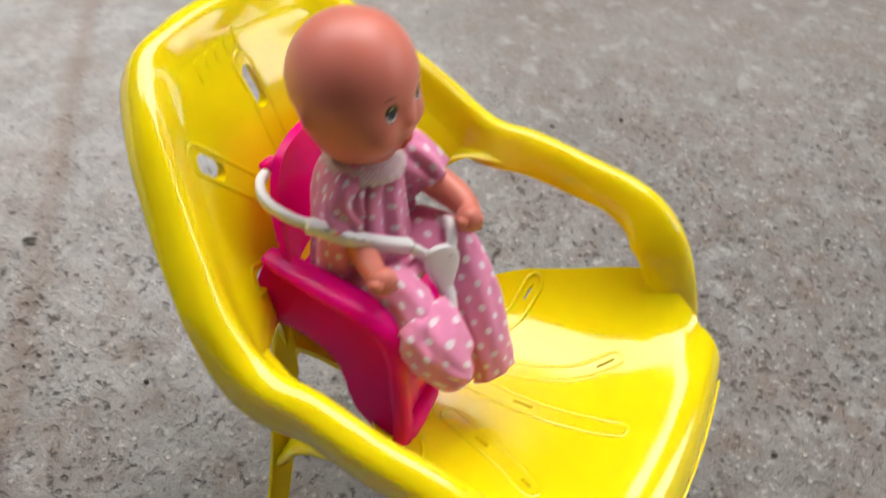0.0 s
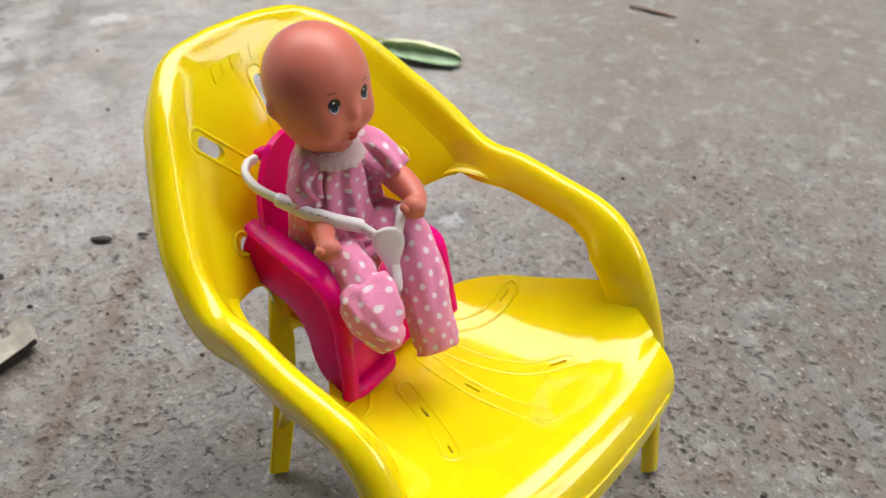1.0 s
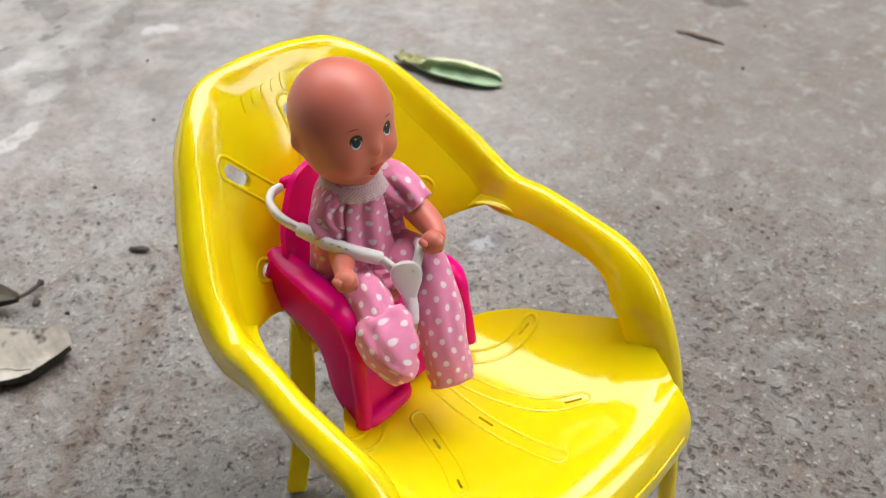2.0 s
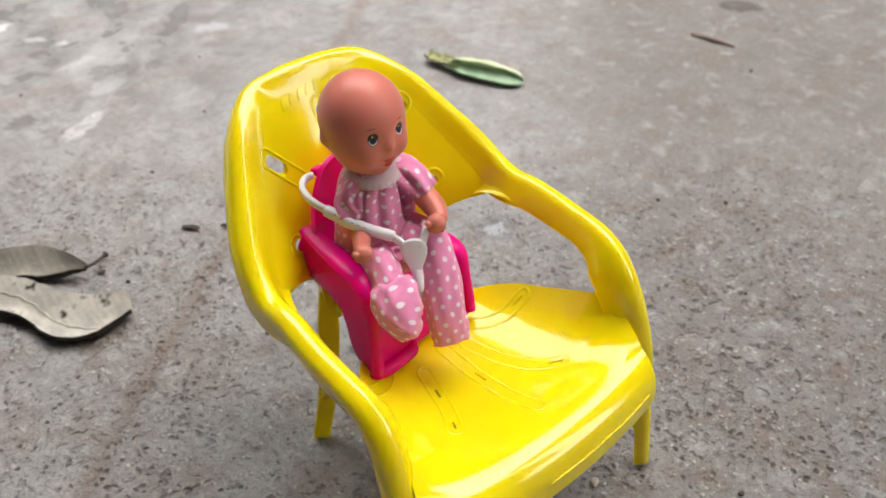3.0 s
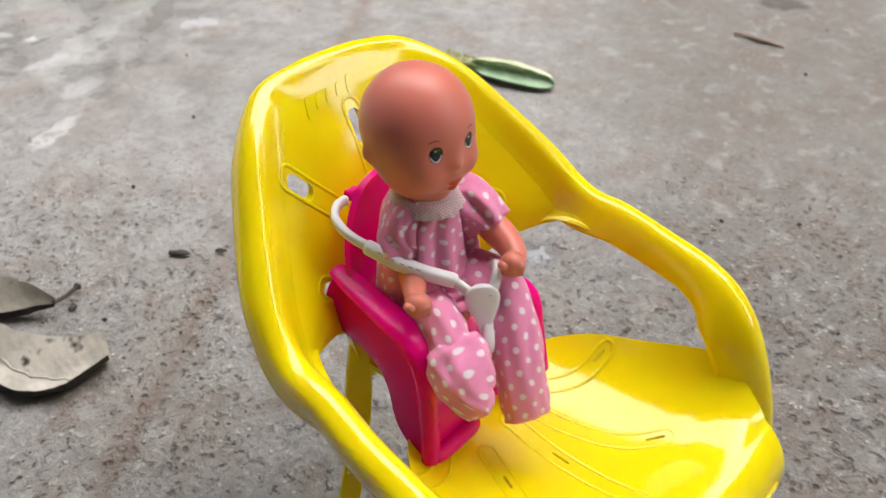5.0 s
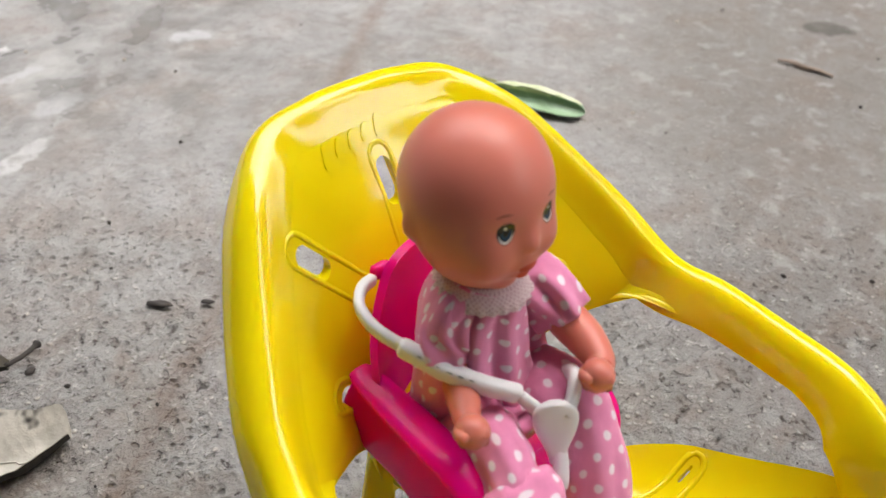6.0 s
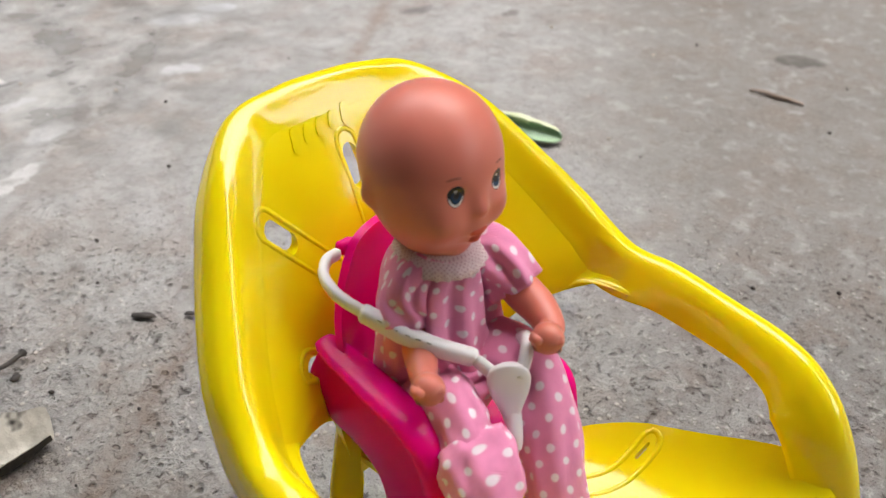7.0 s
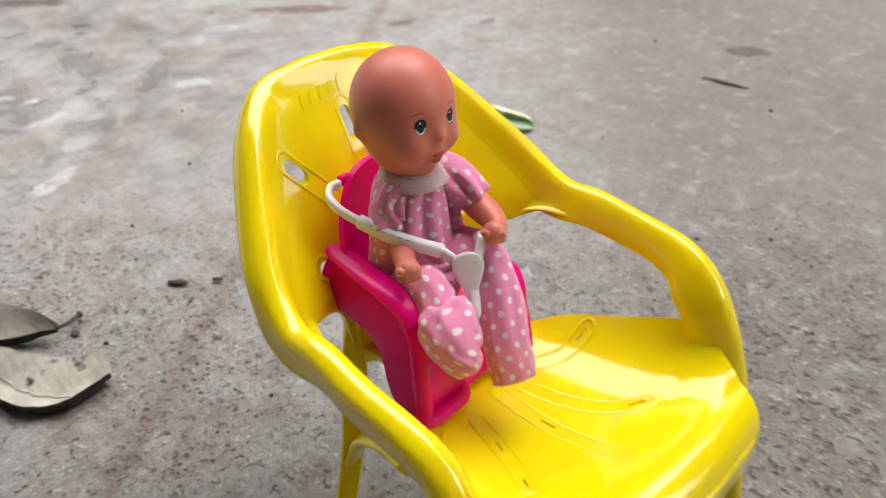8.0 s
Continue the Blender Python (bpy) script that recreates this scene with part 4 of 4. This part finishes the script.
    shield = [(0.0050, 0.0016), (0.0045, 0.0031), (0.0033, 0.0043), (0.0015, 0.0048), (-0.0008, 0.0045), (-0.0030, 0.0037), (-0.0052, 0.0027), (-0.0074, 0.0019), (-0.0092, 0.0016)]
    fine = smooth(shield, 4)
    g.tube([tuple(mid + ay * float(v)) for v, _ in fine], [(float(h), 0.0012) for _, h in fine], 20, up=tuple(ax.cross(ay)), power=3.0)
    path = smooth([(-0.0058, 0.0152, 0.1178), (-0.0030, 0.0165, 0.1208), (0.0003, 0.0192, 0.1222), (0.0018, 0.0216, 0.1200), (0.0020, 0.0240, 0.1165)], 4)
    g.tube(path, [(0.0015, 0.0022)] * len(path), 10)
    path = smooth([(-0.0076, 0.0150, 0.1125), (-0.0088, 0.0128, 0.1090), (-0.0102, 0.0108, 0.1050), (-0.0104, 0.0112, 0.1000), (-0.0100, 0.0135, 0.0950)], 4)
    g.tube(path, [(0.0019 - 0.0003 * (i / len(path)) ** 0.6, 0.0011) for i in range(len(path))], 10)
    part("buckle", g, WHITE, strap)
    carrier_turn(c)
    return c


# ---- the doll: one plain mesh ----
def build_doll():
    g = Geo()
    SKIN, CLOTH, TRIM, RED, EW, EI, EP, EB = range(8)
    hc = Vector((-0.0072, 0.0432, 0.1598))

    def head(d):
        """Surface of the head in the direction d (x to its left, -y ahead)."""
        x, y, z = d
        p = Vector((x * 0.0149, y * (0.0158 if y > 0 else 0.0144), z * (0.0164 if z > 0 else 0.0224)))
        if z < 0:
            p.x *= 1 - 0.16 * (-z) ** 2
            if y > 0:
                p.y *= 1 - 0.28 * (-z)
            else:
                p.y *= 1 + 0.02 * (-z)
        if y > 0 and z > -0.2:
            p.y *= 1.06

        def bump_at(cx, cz, rx, rz, h):
            return h * math.exp(-((x - cx) / rx) ** 2 - ((z - cz) / rz) ** 2) if y < 0 else 0.0
        out = bump_at(0, -0.215, 0.120, 0.085, 0.0019) + bump_at(0, -0.09, 0.12, 0.12, 0.0003)
        out += bump_at(0.50, -0.36, 0.26, 0.22, 0.0023) + bump_at(-0.50, -0.36, 0.26, 0.22, 0.0023) + bump_at(0, -0.47, 0.26, 0.15, 0.0014)
        out += bump_at(0, -0.43, 0.17, 0.045, 0.0009) + bump_at(0, -0.54, 0.14, 0.045, 0.0008) - bump_at(0, -0.485, 0.20, 0.030, 0.0006)
        out += bump_at(0, -0.78, 0.22, 0.12, 0.0012)
        out -= bump_at(0.36, -0.05, 0.18, 0.12, 0.0008) + bump_at(-0.36, -0.05, 0.18, 0.12, 0.0008)
        for s in (-1, 1):
            out += 0.0017 * math.exp(-((x - s * 0.93) / 0.10) ** 2 - ((z + 0.22) / 0.13) ** 2 - ((y - 0.22) / 0.10) ** 2)
        return hc + p + Vector(d) * out

    rows = []
    for i in range(1, 72):
        th = math.pi * i / 72
        rows.append([head((math.sin(th) * math.cos(a), math.sin(th) * math.sin(a), math.cos(th))) for a in np.linspace(0, 2 * math.pi, 96, endpoint=False)])
    g.grid(rows, True, True, True, SKIN)

    def decal(x, z, rx, rz, mat, lift, bend=0.0, turn=0.0):
        rows = []
        for k in range(0, 7):
            r = k / 6
            row = []
            for a in np.linspace(0, 2 * math.pi, 24, endpoint=False):
                u, w = r * rx * math.cos(a), r * rz * math.sin(a)
                u, w = u * math.cos(turn) - w * math.sin(turn), u * math.sin(turn) + w * math.cos(turn)
                xx, zz = x + u, z + w + bend * u * u
                d = (xx, -math.sqrt(max(0.05, 1 - xx * xx - zz * zz)), zz)
                q = head(d)
                row.append(q + (q - hc).normalized() * lift * (1.0 if r < 0.99 else 0.15))
            rows.append(row)
        g.grid(rows, True, False, False, mat)
    for s in (-1, 1):
        x = s * 0.375
        decal(x, -0.026, 0.120, 0.114, EP, 0.00006)
        decal(x, -0.044, 0.106, 0.092, EW, 0.00010)
        decal(x, -0.022, 0.104, 0.104, EP, 0.00014)
        decal(x, -0.046, 0.076, 0.066, EI, 0.00018)
        decal(x, -0.026, 0.050, 0.054, EP, 0.00022)
        # small white dot painted on the pupil as its highlight
        decal(x - 0.014, 0.012, 0.019, 0.019, EW, 0.00026)
        decal(x + s * 0.03, 0.190, 0.100, 0.013, EB, 0.00008, -1.6, s * -0.10)
    decal(0.0, -0.435, 0.150, 0.040, RED, 0.00006, 0.4)
    decal(0.0, -0.530, 0.115, 0.040, RED, 0.00006)

    # neck and clothed torso
    g.tube([(-0.0068, 0.0420, 0.1480), (-0.0060, 0.0408, 0.1410), (-0.0060, 0.0408, 0.1350)], [0.0068, 0.0062, 0.0062], 24, SKIN, up=(0, -1, 0))

    def folds(k, a):
        crease = sum(math.exp(-((math.atan2(math.sin(a - c), math.cos(a - c)) + d * k) / 0.13) ** 2) for c, d in ((0.75, 0.25), (1.30, 0.10), (2.05, -0.20), (2.60, -0.3)))
        return (0.05 * math.sin(5 * a + 3 * k) + 0.03 * math.sin(11 * a - 5 * k + 1.2)) * min(1, 3 * k) - 0.26 * crease * min(1, 6 * k)
    torso = smooth([(-0.0058, 0.0405, 0.1400), (-0.0062, 0.0408, 0.1368), (-0.0068, 0.0410, 0.1315), (-0.0075, 0.0400, 0.1220), (-0.0075, 0.0390, 0.1120), (-0.0075, 0.0390, 0.1030), (-0.0075, 0.0390, 0.0955)], 6)
    wide = smooth([(0.0080, 0.0078), (0.0118, 0.0098), (0.0146, 0.0106), (0.0152, 0.0118), (0.0164, 0.0134), (0.0166, 0.0140), (0.0140, 0.0120)], 6)
    g.tube(torso, [tuple(w) for w in wide], 72, CLOTH, up=(0, -1, 0), wob=folds)
    # lace collar
    rows = []
    for k, (r, z) in enumerate([(0.0068, 0.1406), (0.0083, 0.1404), (0.0094, 0.1398), (0.0102, 0.1389), (0.0106, 0.1380), (0.0107, 0.1375), (0.0101, 0.1370)]):
        row = []
        for a in np.linspace(0, 2 * math.pi, 72, endpoint=False):
            sc = 1 + (0.035 * math.sin(26 * a) + 0.008 * math.sin(7 * a) if k > 2 else 0.0)
            row.append((-0.0064 + r * sc * math.cos(a), 0.0408 + r * sc * math.sin(a) * 0.95, z + 0.0003 - 0.0011 * math.sin(-a) * (k > 0)))
        rows.append(row)
    g.grid(rows, True, mat=TRIM, uv=lambda i, j: (j * 0.0008, i * 0.001))

    # sleeves, bare forearms and fists
    def crumple(k, a):
        return 0.07 * math.sin(4 * a + 4 * k) + 0.09 * math.sin(7 * a + 2 - 3 * k) - 0.12 * max(0.0, math.cos(a - 1.2 + k)) ** 12
    for sleeve, arm, fist in (
            ([(0.0005, 0.0405, 0.1352), (0.0040, 0.0368, 0.1345), (0.0060, 0.0325, 0.1318), (0.0070, 0.0292, 0.1282)],
             [(0.0058, 0.0320, 0.1305), (0.0068, 0.0272, 0.1278), (0.0064, 0.0218, 0.1266), (0.0046, 0.0170, 0.1260), (0.0026, 0.0150, 0.1261)], (0.0007, 0.0141, 0.1262)),
            ([(-0.0115, 0.0402, 0.1345), (-0.0155, 0.0404, 0.1318), (-0.0180, 0.0398, 0.1285), (-0.0194, 0.0384, 0.1250)],
             [(-0.0165, 0.0395, 0.1265), (-0.0170, 0.0365, 0.1225), (-0.0195, 0.0318, 0.1203), (-0.0228, 0.0270, 0.1202), (-0.0246, 0.0240, 0.1207)], (-0.0252, 0.0228, 0.1210))):
        full = 1.0 if fist[0] > -0.01 else 0.9
        s = smooth(sleeve, 5)
        w = smooth([(0.0058, 0.0060), (0.0064, 0.0063), (0.0063, 0.0060), (0.0058, 0.0055)], 5)
        g.tube(s, [tuple(q * full) for q in w], 48, CLOTH, wob=crumple, power=2.6)
        p = smooth(arm, 5)
        r = smooth([(0.0042,), (0.0044,), (0.0041,), (0.0033,), (0.0028,)], 5)
        g.tube(p, [float(q[0]) * full for q in r], 18, SKIN)
        f, d = Vector(fist), (Vector(arm[-1]) - Vector(arm[-2])).normalized()
        side = d.cross(Vector((0, 0, 1))).normalized()
        g.tube([f - d * 0.0032, f - d * 0.0026, f - d * 0.0010, f + d * 0.0008, f + d * 0.0024, f + d * 0.0031], [0.0012, 0.0026, 0.0035, 0.0036, 0.0026, 0.0008], 18, SKIN)
        for k in range(4):
            o = side * (k - 1.5) * 0.0013
            g.tube([f + o + d * 0.0006 + Vector((0, 0, 0.0017)), f + o + d * 0.0019 + Vector((0, 0, 0.0005)), f + o + d * 0.0017 - Vector((0, 0, 0.0012)), f + o + d * 0.0002 - Vector((0, 0, 0.0018))], [0.0010, 0.0012, 0.0012, 0.0009], 8, SKIN)
        g.tube([f - d * 0.001 + side * 0.0026, f + d * 0.0012 + side * 0.0030 + Vector((0, 0, 0.0008)), f + d * 0.0030 + side * 0.0020 + Vector((0, 0, 0.0014))], [0.0011, 0.0012, 0.0009], 10, SKIN)

    # cloth over the lap, then the footed trouser legs
    g.tube(smooth([(-0.0185, 0.0330, 0.1075), (-0.0125, 0.0300, 0.1088), (-0.0075, 0.0290, 0.1088), (-0.0020, 0.0292, 0.1098), (0.0035, 0.0320, 0.1095)], 5), [(0.0060 + 0.0012 * math.sin(math.pi * i / 20), 0.0066) for i in range(21)], 40, CLOTH, wob=folds)

    def creased(k, a):
        return 0.05 * math.sin(3 * a + 5 * k) + 0.035 * math.sin(8 * a - 6 * k) + 0.03 * math.sin(26 * k + 2 * a) - 0.07 * max(0.0, math.sin(5 * a + 9 * k)) ** 8
    for path, rad in (
            ([(-0.0130, 0.0400, 0.1060), (-0.0165, 0.0290, 0.1095), (-0.0190, 0.0205, 0.1110), (-0.0213, 0.0140, 0.1085), (-0.0226, 0.0085, 0.1050)],
             [(0.0082, 0.0078), (0.0076, 0.0072), (0.0068, 0.0064), (0.0063, 0.0057), (0.0056, 0.0050)]),
            ([(-0.0206, 0.0154, 0.1088), (-0.0208, 0.0142, 0.1082), (-0.0212, 0.0116, 0.1066), (-0.0220, 0.0074, 0.1036), (-0.0224, 0.0036, 0.0998), (-0.0212, 0.0012, 0.0968), (-0.0208, 0.0005, 0.0958)],
             [(0.0066, 0.0052), (0.0082, 0.0066), (0.0087, 0.0070), (0.0083, 0.0069), (0.0066, 0.0056), (0.0047, 0.0038), (0.0026, 0.0020)]),
            ([(-0.0020, 0.0400, 0.1080), (0.0012, 0.0300, 0.1120), (0.0020, 0.0205, 0.1130), (-0.0005, 0.0110, 0.1060), (-0.0045, 0.0030, 0.0950), (-0.0062, -0.0012, 0.0872), (-0.0066, -0.0022, 0.0848)],
             [(0.0085, 0.0080), (0.0080, 0.0078), (0.0078, 0.0075), (0.0076, 0.0072), (0.0073, 0.0062), (0.0071, 0.0048), (0.0070, 0.0036)])):
        p, w = smooth(path, 6), smooth(rad, 6)
        g.tube(p, [tuple(q) for q in w], 48, CLOTH, wob=creased, power=2.7 if path[0][1] < 0.02 else 2.0)
    solo("baby_doll", g, [VINYL, DRESS, LACE, LIP, EYE_WHITE, IRIS, PUPIL, BROW], (-0.0075, 0.035, 0.0945), "bald vinyl baby doll in pink dotted sleepsuit, strapped in", "doll")


# ---- litter on the ground ----
def leaf_geo(mid, half, lift, thick=0.0004, n=28, m=12):
    """A leaf about a curved middle line; half(k) is its half width, lift(k, u) its height over the line."""
    line = [Vector(p) for p in smooth(mid, max(2, n // (len(mid) - 1)))]
    fr, bk = [], []
    for i, p in enumerate(line):
        k = i / (len(line) - 1)
        t = (line[min(i + 1, len(line) - 1)] - line[max(i - 1, 0)])
        t.z = 0
        t.normalize()
        side = Vector((-t.y, t.x, 0))
        ra, rb = [], []
        for j in range(2 * m + 1):
            u = j / m - 1
            dx, dz = lift(k, u)
            q = p + side * (half(k) * dx) + Vector((0, 0, dz))
            ra.append(q), rb.append(q - Vector((0, 0, thick)))
        fr.append(ra), bk.append(rb)
    w = shell([[tuple(q) for q in r] for r in fr], [[tuple(q) for q in r] for r in bk])
    w.uv = [[(w.v[i][0] * 10, w.v[i][1] * 10) for i in f] for f in w.f]
    return w


def build_litter():
    # dry curled leaf: a broad front lobe and a second one folded behind it
    leaf = thing("dry_leaf", (-0.095, 0.215, 0.0), "dry grey-beige curled leaf with dark blotches lying on cement", "leaf")

    def lobe(near, far, sag, ripple, seed, n=9):
        """A thin ragged sheet between its near and far edges."""
        a, b = smooth(near, n), smooth(far, n)
        fr, bk = [], []
        for i, (p, q) in enumerate(zip(a, b)):
            k = i / (len(a) - 1)
            rag = 0.0016 * noise.noise((k * 14, seed, 0)) + 0.0008 * noise.noise((k * 41, seed, 3))
            ra, rb = [], []
            for j in range(21):
                u = j / 20
                c = Vector(p) + (Vector(q) - Vector(p)) * (u + rag * 20 * ((1 - u) ** 4 - u ** 4))
                c.z += sag * math.sin(math.pi * u ** 0.6) * min(1.0, 5 * k, 4 * (1 - k) + 0.35) + ripple * (noise.noise((c.x * 70, c.y * 70, seed)) + 0.5 * noise.noise((c.x * 190, c.y * 190, seed)))
                c.z = max(c.z, 0.0012)
                ra.append(tuple(c)), rb.append((c.x, c.y, c.z - 0.0005))
            fr.append(ra), bk.append(rb)
        w = shell(fr, bk)
        w.uv = [[(w.v[i][0] * 10, w.v[i][1] * 10) for i in f] for f in w.f]
        # slot 1 puts the painted shade on the lobe's underside
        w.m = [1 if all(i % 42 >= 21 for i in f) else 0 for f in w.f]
        return w, fr
    w, fr = lobe([(-0.160, 0.262, 0.004), (-0.140, 0.243, 0.007), (-0.1207, 0.2275, 0.0085), (-0.1098, 0.2114, 0.0085), (-0.1038, 0.1875, 0.0085), (-0.0898, 0.1772, 0.0085), (-0.0801, 0.1763, 0.0082), (-0.0650, 0.1800, 0.0075)],
                 [(-0.152, 0.280, 0.006), (-0.132, 0.265, 0.008), (-0.1119, 0.2504, 0.0100), (-0.0986, 0.2386, 0.0100), (-0.0874, 0.2147, 0.0100), (-0.0724, 0.1974, 0.0100), (-0.0622, 0.1918, 0.0105), (-0.0632, 0.1825, 0.0062)],
                 -0.0085, 0.0012, 1.0)
    blade = part("blade", w, [DRY_LEAF, LEAF_BACK_SHADE], leaf, "front lobe with torn wavy edge", sharp=60)
    g = Geo()
    g.tube([tuple(Vector(r[max(6, 19 - (i * 17) // len(fr))]) + Vector((0, 0, 0.0003))) for i, r in enumerate(fr)], [0.0006 - 0.0004 * i / len(fr) for i in range(len(fr))], 8)
    part("midrib", g, DRY_LEAF, blade)
    w, fr = lobe([(-0.150, 0.278, 0.003), (-0.131, 0.266, 0.004), (-0.1113, 0.2540, 0.0060), (-0.0960, 0.2440, 0.0060), (-0.0830, 0.2340, 0.0060), (-0.0690, 0.2270, 0.0080)],
                 [(-0.142, 0.300, 0.006), (-0.124, 0.285, 0.009), (-0.1050, 0.2655, 0.0150), (-0.0862, 0.2550, 0.0150), (-0.0757, 0.2430, 0.0140), (-0.0675, 0.2270, 0.0100)], -0.0075, 0.0016, 4.0)
    part("rear_lobe", w, [DRY_LEAF, LEAF_BACK_SHADE], leaf, sharp=60)
    g = Geo()
    g.tube(smooth([(-0.069, 0.227, 0.0075), (-0.063, 0.231, 0.0045), (-0.057, 0.235, 0.003), (-0.054, 0.237, 0.0025)], 4), [0.0010] * 10 + [0.0016, 0.0020, 0.0014], 8)
    part("stalk", g, CHIP, leaf)
    # folded green leaf
    leaf = thing("green_leaf", (0.253, 0.262, 0.0), "fresh green leaf folded along its rib on cement", "leaf")

    def gw(k):
        return 0.0008 + 0.0112 * min(1.0, (k + 0.06) * 2.4) ** 0.7 * math.sqrt(max(0.0, 1 - k ** 9))

    def gl(k, u):
        high = math.sin(math.pi * min(1, k * 0.93 + 0.06)) ** 0.4
        if u < 0.0:
            return u * 0.85, 0.0012 + (0.0052 - 0.0040 * k) * u * u * high + 0.0006 * noise.noise((k * 9, u * 3, 2)) * -u
        if u < 0.7:
            return u * 0.95, 0.0012 + 0.0085 * (u / 0.7) ** 1.3 * high
        return 0.665 - (1.5 + 0.5 * noise.noise((k * 7, 1, 0))) * (u - 0.7), 0.0012 + (0.0085 + 0.0040 * (u - 0.7) * noise.noise((k * 11, 5, u * 2)) + 0.0005 * math.sin(17 * k + 5 * u)) * high
    mid = [(0.2340, 0.2775, 0.0010), (0.2400, 0.2625, 0.0010), (0.2490, 0.2440, 0.0010), (0.2605, 0.2225, 0.0010)]
    w = leaf_geo(mid, gw, gl)
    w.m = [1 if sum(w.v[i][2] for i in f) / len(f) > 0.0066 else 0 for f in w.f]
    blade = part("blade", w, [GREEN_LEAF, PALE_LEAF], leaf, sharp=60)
    g = Geo()
    g.tube(smooth([(0.2385, 0.2985, 0.003), (0.2380, 0.2900, 0.0025), (0.2370, 0.2800, 0.0022), (0.2410, 0.2690, 0.0026)], 4), [0.0011] * 13, 8)
    part("stalk", g, PALE_LEAF, leaf)

    def shrivel(k, u):
        return u * (1 + 0.4 * noise.noise((k * 6, u, 4))), 0.0028 + 0.0030 * u * u + 0.0022 * noise.noise((k * 8, u * 3, 9))
    w = leaf_geo([(0.2325, 0.2990, 0.0004), (0.2340, 0.2900, 0.0008), (0.2362, 0.2810, 0.0010), (0.2400, 0.2700, 0.0012)], lambda k: 0.0010 + 0.0052 * math.sin(math.pi * min(1.0, 0.15 + 0.75 * k)), shrivel)
    part("shrivelled_end", w, OLIVE_LEAF, leaf, "olive dried end of the leaf", sharp=70)
    # twig
    g = Geo()
    p = smooth([(0.4205, 0.1920, 0.0006), (0.4232, 0.1830, 0.0011), (0.4238, 0.1745, 0.0008), (0.4262, 0.1665, 0.0010), (0.4268, 0.1560, 0.0006)], 4)
    g.tube(p, [0.0007 + 0.0010 * math.sin(math.pi * (i + 1) / (len(p) + 1)) for i in range(len(p))], 10, wob=lambda k, a: 0.15 * math.sin(3 * a + 9 * k))
    solo("twig", g, BARK, (0.4245, 0.174, 0), "short dark brown dead twig on cement", "twig")
    # dark chips and pale pebbles
    def lump(name, x, y, sx, sy, sz, turn, mat, label, cat, seed, group=""):
        g = Geo()
        rows = []
        for i in range(1, 7):
            th = math.pi * i / 7
            row = []
            for a in np.linspace(0, 2 * math.pi, 12, endpoint=False):
                d = Vector((math.sin(th) * math.cos(a), math.sin(th) * math.sin(a), math.cos(th)))
                r = 1 + 0.35 * noise.noise(d * 1.7 + Vector((seed, seed * 2, 0)))
                px, py = d.x * sx * r, d.y * sy * r
                c, s = math.cos(radians(turn)), math.sin(radians(turn))
                row.append((x + px * c - py * s, y + px * s + py * c, max(-0.0006, sz * 0.6 + d.z * sz * r)))
            rows.append(row)
        g.grid(rows, True, True, True)
        solo(name, g, mat, (x, y, 0), label, cat, group, sharp=50)
    lump("bark_chip", -0.0055, 0.2295, 0.0055, 0.0018, 0.0014, -48, CHIP, "small dark bark chip on cement", "chip", 1.3, "chips on the ground")
    lump("bark_chip", 0.0110, 0.2180, 0.0030, 0.0012, 0.0010, -40, CHIP, "tiny dark bark chip on cement", "chip", 2.3, "chips on the ground")
    lump("bark_chip", -0.062, 0.226, 0.0022, 0.0016, 0.0012, 10, CHIP, "tiny dark bark chip on cement", "chip", 4.3, "chips on the ground")
    lump("pebble", 0.0385, -0.0436, 0.0024, 0.0019, 0.0015, 20, PEBBLE, "small pale pebble on cement", "pebble", 3.1)
    rng = random.Random(4)
    for k in range(70):
        x, y = rng.uniform(-0.18, 0.55), rng.uniform(-0.15, 0.6)
        r = rng.uniform(0.0005, 0.0013)
        lump("grit_grain", x, y, r, r * rng.uniform(0.6, 1), r * 0.7, rng.uniform(0, 180), rng.choice([PEBBLE, CHIP, CHIP]), "loose grain of grit on cement", "grit", k * 0.7, "grit on the ground")


build_ground()
build_walls()
build_chair()
build_carrier()
build_doll()
build_litter()
